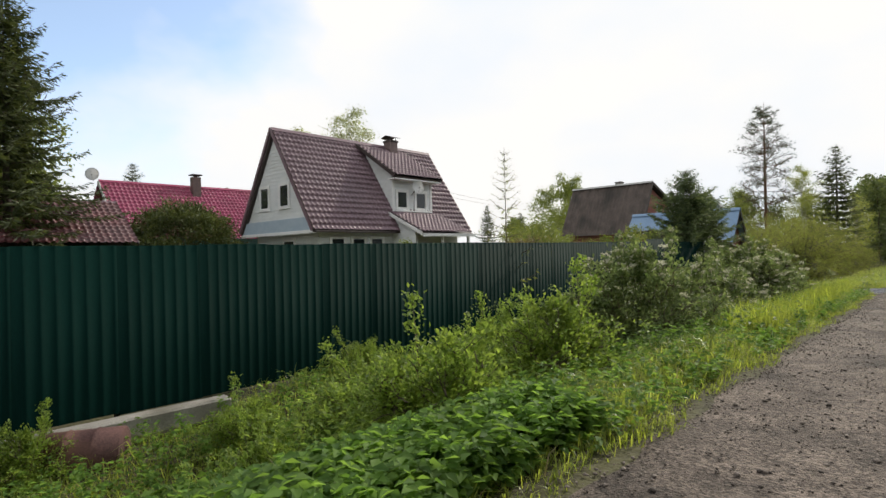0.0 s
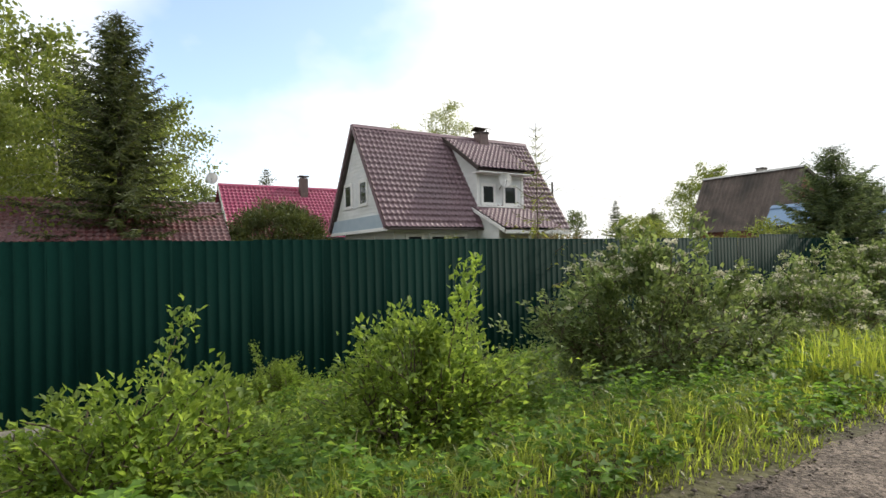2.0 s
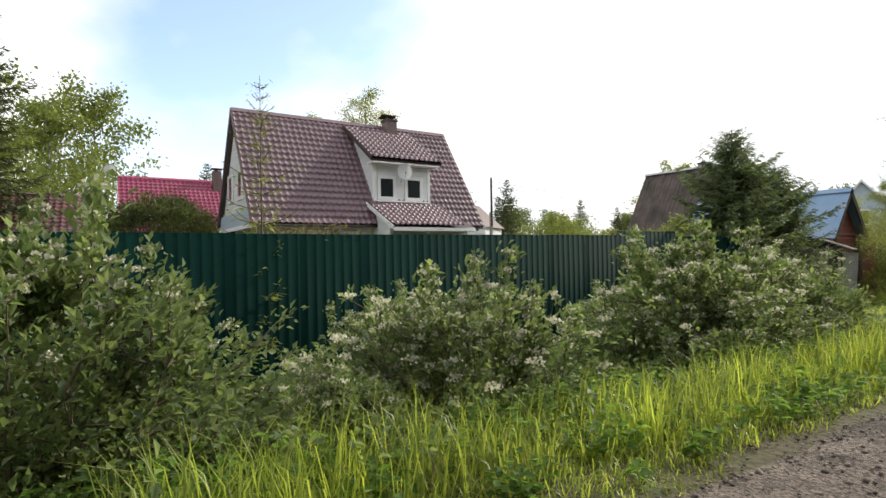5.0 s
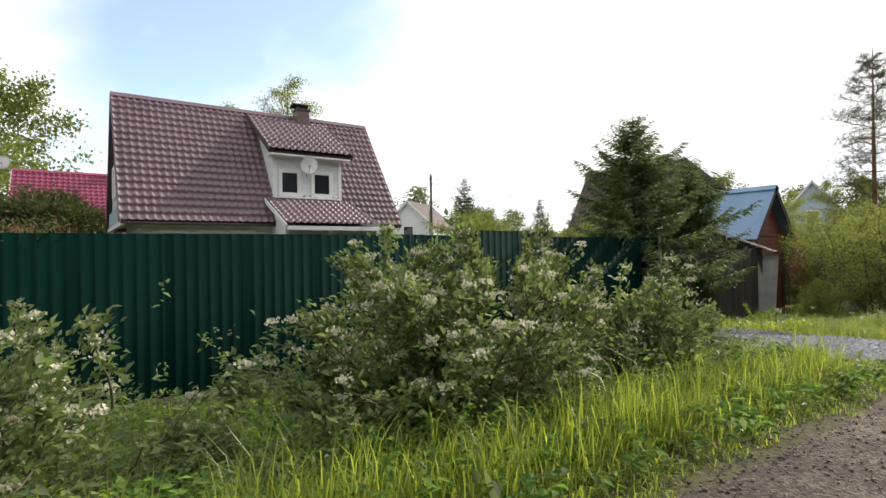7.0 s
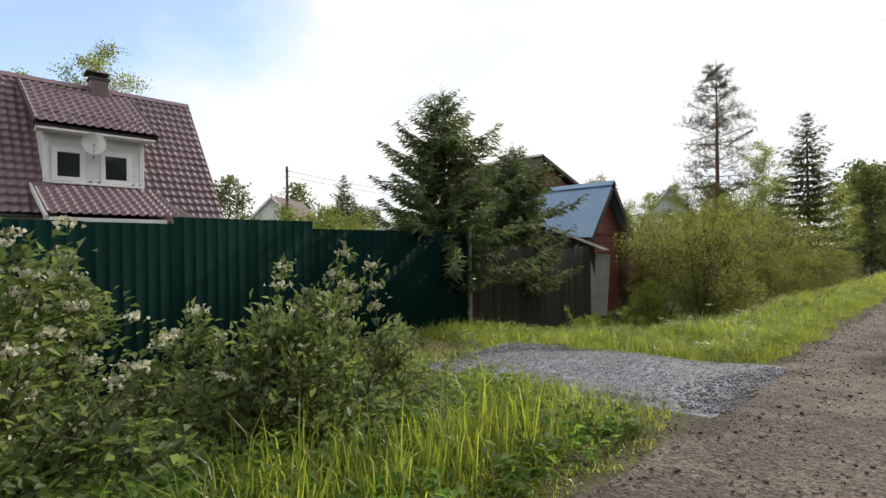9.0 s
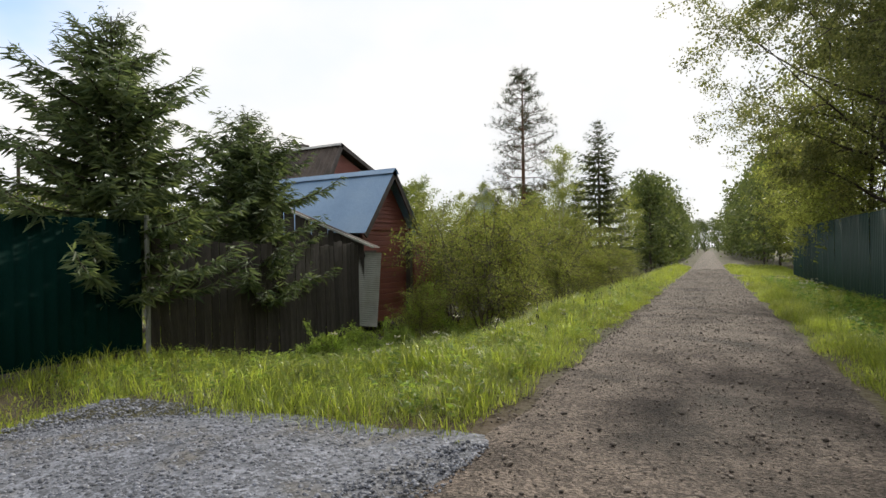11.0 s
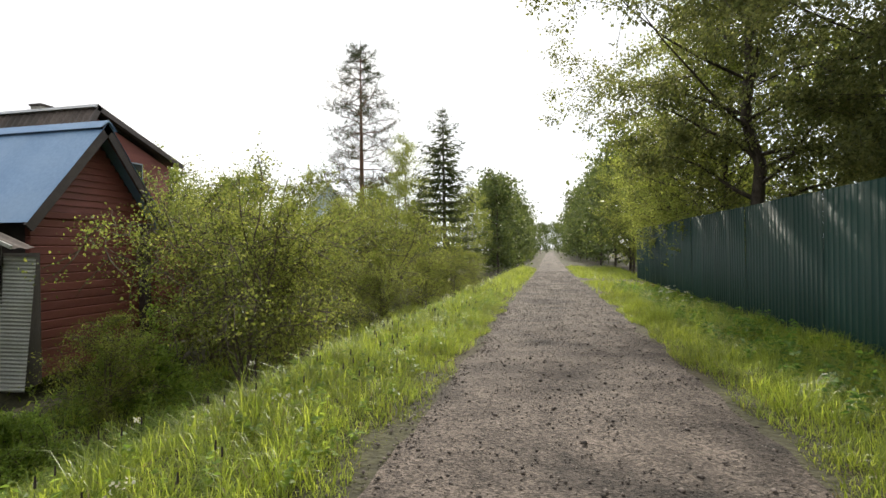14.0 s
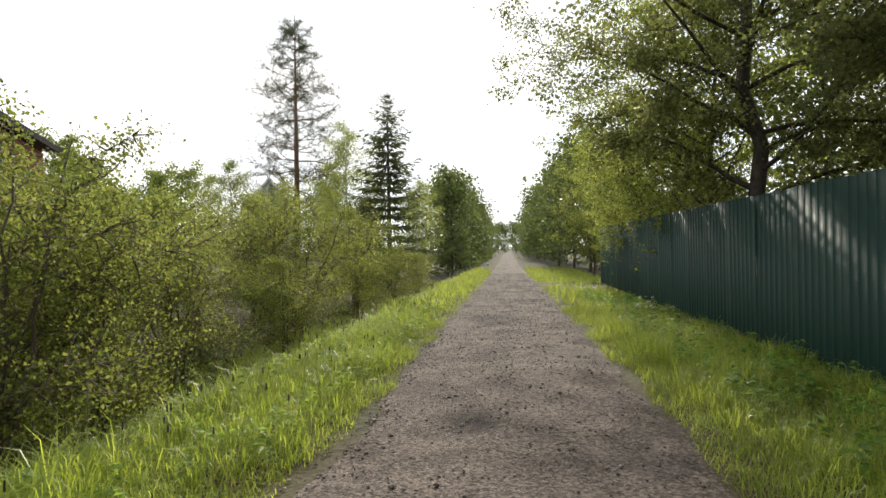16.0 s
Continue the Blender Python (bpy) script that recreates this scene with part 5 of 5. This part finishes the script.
BIRCH = broadleaf("birch", 71, 12.0, 2.9, 19000, 0.1, L_BIRCH, M_BIRCHBARK, "leafy birch with fine hanging twigs", "birches", droop=0.1, clump=0.25)
put(BIRCH, -33.5, 25.0, 0, 1.08, copied=False)
BIRCH2 = broadleaf("birch", 72, 11.0, 4.4, 11000, 0.21, L_YELLOW, M_BIRCHBARK, "spring green leafy tree", "birches", droop=0.05, start=0.1, clump=0.32, twigs=False)
put(BIRCH2, -46.0, 4.0, 0, 1.0, copied=False)
for x, y, a, s in ((-33, -1.5, 20, 0.95), (-38, 0.5, 150, 1.15), (-40, -3, 20, 1.1), (-76, 9.0, 70, 2.0), (-78, 4, 200, 1.9), (-60, -3, 100, 2.1), (-36, -8, 250, 1.2), (-58, 6, 300, 1.4), (-50, -2, 10, 1.3)):
    put(BIRCH2, x, y, a, s)
put(BIRCH, -35.5, 22.0, 140, 0.95)


def mound(name, seed, w, d, h, n, label):
    """A broad rounded shrub of overlapping drooping sprays."""
    rng = np.random.default_rng(seed)
    c = unit(rng.normal(size=(260, 3))) * [1, 1, 1]
    c[:, 2] = np.abs(c[:, 2])
    c = c * [w / 2, d / 2, h] * rng.uniform(0.86, 1.02, 260)[:, None]
    i = rng.integers(0, 260, n)
    base = c[i] + rng.normal(size=(n, 3)) * [0.34, 0.34, 0.22]
    base[:, 2] = np.maximum(base[:, 2], 0.05)
    out = unit(c[i]) * [1, 1, 0.4] + rng.normal(size=(n, 3)) * 0.4 + [0, 0, -0.1]
    ll = rng.uniform(0.14, 0.3, n)
    root = thing(name, Matrix(), label, "shrub")
    raw("branchwork", *tubes([(0, 0, -0.2, 0.08, *(q * 0.9), 0.01) for q in c[:80]], 4), M_STEM, root)
    raw("foliage", *leaves(base, out, ll, ll * 0.3, rng), L_JUNIPER, root)
    return root


put(mound("round_shrub", 17, 6.8, 7.8, 5.5, 36000, "broad rounded dark green shrub between the roofs"), -33.5, 12.3, copied=False)

# greenery behind the fence, towards the slate house
GARDEN = broadleaf("garden_tree", 73, 5.0, 2.4, 9000, 0.12, L_YELLOW, M_BARK, "small leafy garden tree behind the fence", "garden trees", start=0.08, stems=3, clump=0.2)
put(GARDEN, -20.0, 30.0, 0, 0.9, copied=False)
for x, y, a, s in ((-17, 27.0, 40, 0.75), (-23, 34, 90, 1.0), (-30, 42, 220, 0.7), (-16, 31, 300, 0.7), (-34, 50, 10, 0.95), (-40, 60, 60, 1.1), (-36, 55, 120, 1.0), (-12.5, 30.5, 77, 0.8), (-13.5, 12.5, 20, 0.55)):
    put(GARDEN, x, y, a, s)
for x, y, a, s in ((-46, 80, 0, 1.35), (-51, 88, 60, 1.3), (-40, 92, 130, 1.2), (-34, 78, 180, 1.0), (-60, 96, 240, 1.4), (-25, 100, 300, 1.1)):
    put(BIRCH2, x, y, a, s)
for x, y, z in ((-9.1, 12.2, 1.55), (-9.0, 12.9, 1.6)):
    rng = np.random.default_rng(int(y * 10))
    b = rng.normal(size=(260, 3)) * [0.22, 0.34, 0.1] + [0.2, 0, -0.02]
    v, f = leaves(b, rng.normal(size=b.shape) + [0.4, 0, -0.6], 0.1, 0.02, rng)
    twig = thing("withered_branch", Matrix.Translation((x, y, z)), "withered yellow-brown branch resting on the fence top", "branch")
    raw("foliage", v, f, L_BROWN, twig)
    raw("branch", *tubes([(-0.4, 0, -0.2, 0.02, 0.5, 0.1, 0.05, 0.008)]), M_STEM, twig)

# saplings on the left bank
for x, y, a, k, src in ((-6.9, 29.2, 20, 0.6, S_LIME), (-7.4, 31.0, 140, 0.65, S_LIME), (-6.4, 31.2, 220, 0.6, S_TALL), (-6.0, 29.8, 300, 0.5, S_LIME), (-7.2, 34.0, 80, 0.9, S_TALL), (-5.4, 32.4, 10, 0.45, S_LIME)):
    put(src, x, y, a, k)
WILLOW = broadleaf("willow_sapling", 74, 3.6, 1.9, 28000, 0.046, L_WILLOW, M_STEM, "many-stemmed willow thicket with small pale leaves", "bank thicket", start=0.12, stems=7, limbs=42, trunk=0.006, clump=0.12)
put(WILLOW, -5.9, 35.0, 0, 1.12, copied=False)
WILLOW2 = broadleaf("willow_sapling", 75, 3.4, 1.7, 26000, 0.046, L_BIRCH, M_STEM, "many-stemmed young birch thicket on the bank", "bank thicket", start=0.12, stems=6, limbs=42, trunk=0.006, clump=0.12)
put(WILLOW2, -6.0, 36.6, 0, 1.0, copied=False)
put(WILLOW, -11.0, 39.2, 70, 1.25)
for x, y, a, s, src in ((-6.6, 39.4, 30, 0.8, WILLOW), (-5.5, 41.9, 110, 0.72, WILLOW2), (-6.4, 44.6, 160, 1.2, WILLOW), (-5.8, 48.6, 210, 0.85, WILLOW2), (-6.8, 32.9, 300, 0.45, WILLOW2), (-8.2, 41.5, 45, 1.15, WILLOW2), (-9.4, 39.6, 130, 1.15, WILLOW), (-5.3, 52.5, 80, 0.8, WILLOW), (-7.8, 37.0, 200, 1.0, WILLOW), (-8.6, 46.5, 15, 1.3, WILLOW2), (-7.0, 53.0, 66, 1.3, WILLOW2), (-9.8, 50.0, 99, 1.5, WILLOW), (-5.0, 57.0, 12, 0.75, WILLOW2)):
    put(src, x, y, a, s)
for x, y, a, s in ((-9, 56, 10, 0.62), (-10.2, 62, 200, 0.88), (-14, 55, 60, 0.6), (-6.5, 66, 0, 0.6), (-18, 60, 50, 0.6), (-7, 72, 100, 0.7), (-12, 76, 20, 0.8)):
    put(BIRCH, x, y, a, s)

# the tall trees behind the right fence
OAK = broadleaf("tree", 76, 12.5, 5.8, 150000, 0.085, L_OAK, M_BARK, "tall leafy tree leaning over the metal fence", "roadside trees", start=0.2, limbs=34, lean=(-0.06, 0.0), trunk=0.016, clump=0.17)
put(OAK, 5.0, 41.8, 0, 1.0, copied=False)
LIGHT = broadleaf("birch", 77, 9.5, 3.6, 30000, 0.095, L_BIRCH, M_BARK, "slender sunlit birch beside the fence", "roadside trees", start=0.1, limbs=30, lean=(-0.05, 0), trunk=0.012, clump=0.17)
put(LIGHT, 4.9, 47.0, 0, 1.0, copied=False)
# the oaks at y 33.5 and 26.5 are out of view, added to shade the road
for x, y, a, s, src in ((4.7, 51.5, 20, 0.8, LIGHT), (4.4, 49.3, 240, 0.62, LIGHT), (5.0, 44.6, 25, 1.0, LIGHT), (9.0, 36.5, 190, 1.0, OAK), (6.6, 33.5, 100, 0.9, OAK), (6.8, 38.0, 60, 0.85, OAK), (7.4, 26.5, 310, 0.85, OAK), (6.0, 60.0, 200, 0.8, LIGHT), (5.2, 65.0, 50, 0.85, LIGHT), (4.6, 53.4, 170, 0.42, LIGHT), (7.0, 70.0, 0, 0.9, LIGHT)):
    put(src, x, y, a, s)

# spruces added behind the crowns only to darken the gaps between them
for x, y, k in ((9.0, 38.0, 0.95), (11.5, 44.0, 1.15), (8.6, 33.0, 0.9)):
    put(FAR_SP, x, y, y * 11, k)

# the far woods that close in on the road
WALL = broadleaf("tree", 78, 11.0, 3.8, 5000, 0.34, L_FAR, M_BARK, "tall roadside tree of the surrounding woods", "far roadside trees", start=0.05, limbs=26, clump=0.4, twigs=False)
put(WALL, -6.0, 84.0, 0, 1.0, copied=False)
rng_w = random.Random(9)
for i in range(16):
    y = 88 + i * 7.5
    put(WALL, -6.2 - rng_w.random() * 1.5, y, rng_w.random() * 360, 0.95 + 0.25 * rng_w.random())
    put(WALL, 5.0 + rng_w.random() * 1.5, y - 14, rng_w.random() * 360, 0.95 + 0.25 * rng_w.random())
for i in range(34):
    put(WALL, -95 + i * 5.7 + rng_w.uniform(-2, 2), 118 + rng_w.uniform(-9, 14) - (20 if i % 3 == 0 else 0) + (0 if abs(-95 + i * 5.7) > 12 else 150), rng_w.random() * 360, 0.85 + 0.4 * rng_w.random())
for i in range(10):
    put(WALL, -85 + rng_w.uniform(-8, 8), -20 + i * 12, rng_w.random() * 360, 0.9 + 0.4 * rng_w.random())
for i in range(8):
    put(WALL, -50 + i * 11, -38 + rng_w.uniform(-5, 5), rng_w.random() * 360, 0.9 + 0.3 * rng_w.random())
# unseen row right of the road, added to close off skylight and darken the gravel
for i in range(13):
    put(WALL, 9.5 + rng_w.uniform(-1.5, 3), -24 + i * 4.3, rng_w.random() * 360, 0.9 + 0.25 * rng_w.random())
for x, y, t in ((14.0, 40.0, 60), (12.5, 53.0, 300), (15.0, 33.0, 130)):
    put(WALL, x, y, t, 1.0)
for x, y in ((-5.5, 205), (-1.5, 214), (2.5, 209), (6.0, 203)):
    put(WALL, x, y, x * 40, 0.9)
grass("meadow_grass", 12000, (-24.0, -8.6, -6.0, 42.0), (0.15, 0.4), "uncut grass in the garden behind the fence", 37, L_GRASS, width=(0.03, 0.06))
grass("meadow_grass", 9000, (4.0, 16.0, -8.0, 60.0), (0.15, 0.4), "rank grass under the roadside trees", 38, L_GRASS, width=(0.03, 0.06))
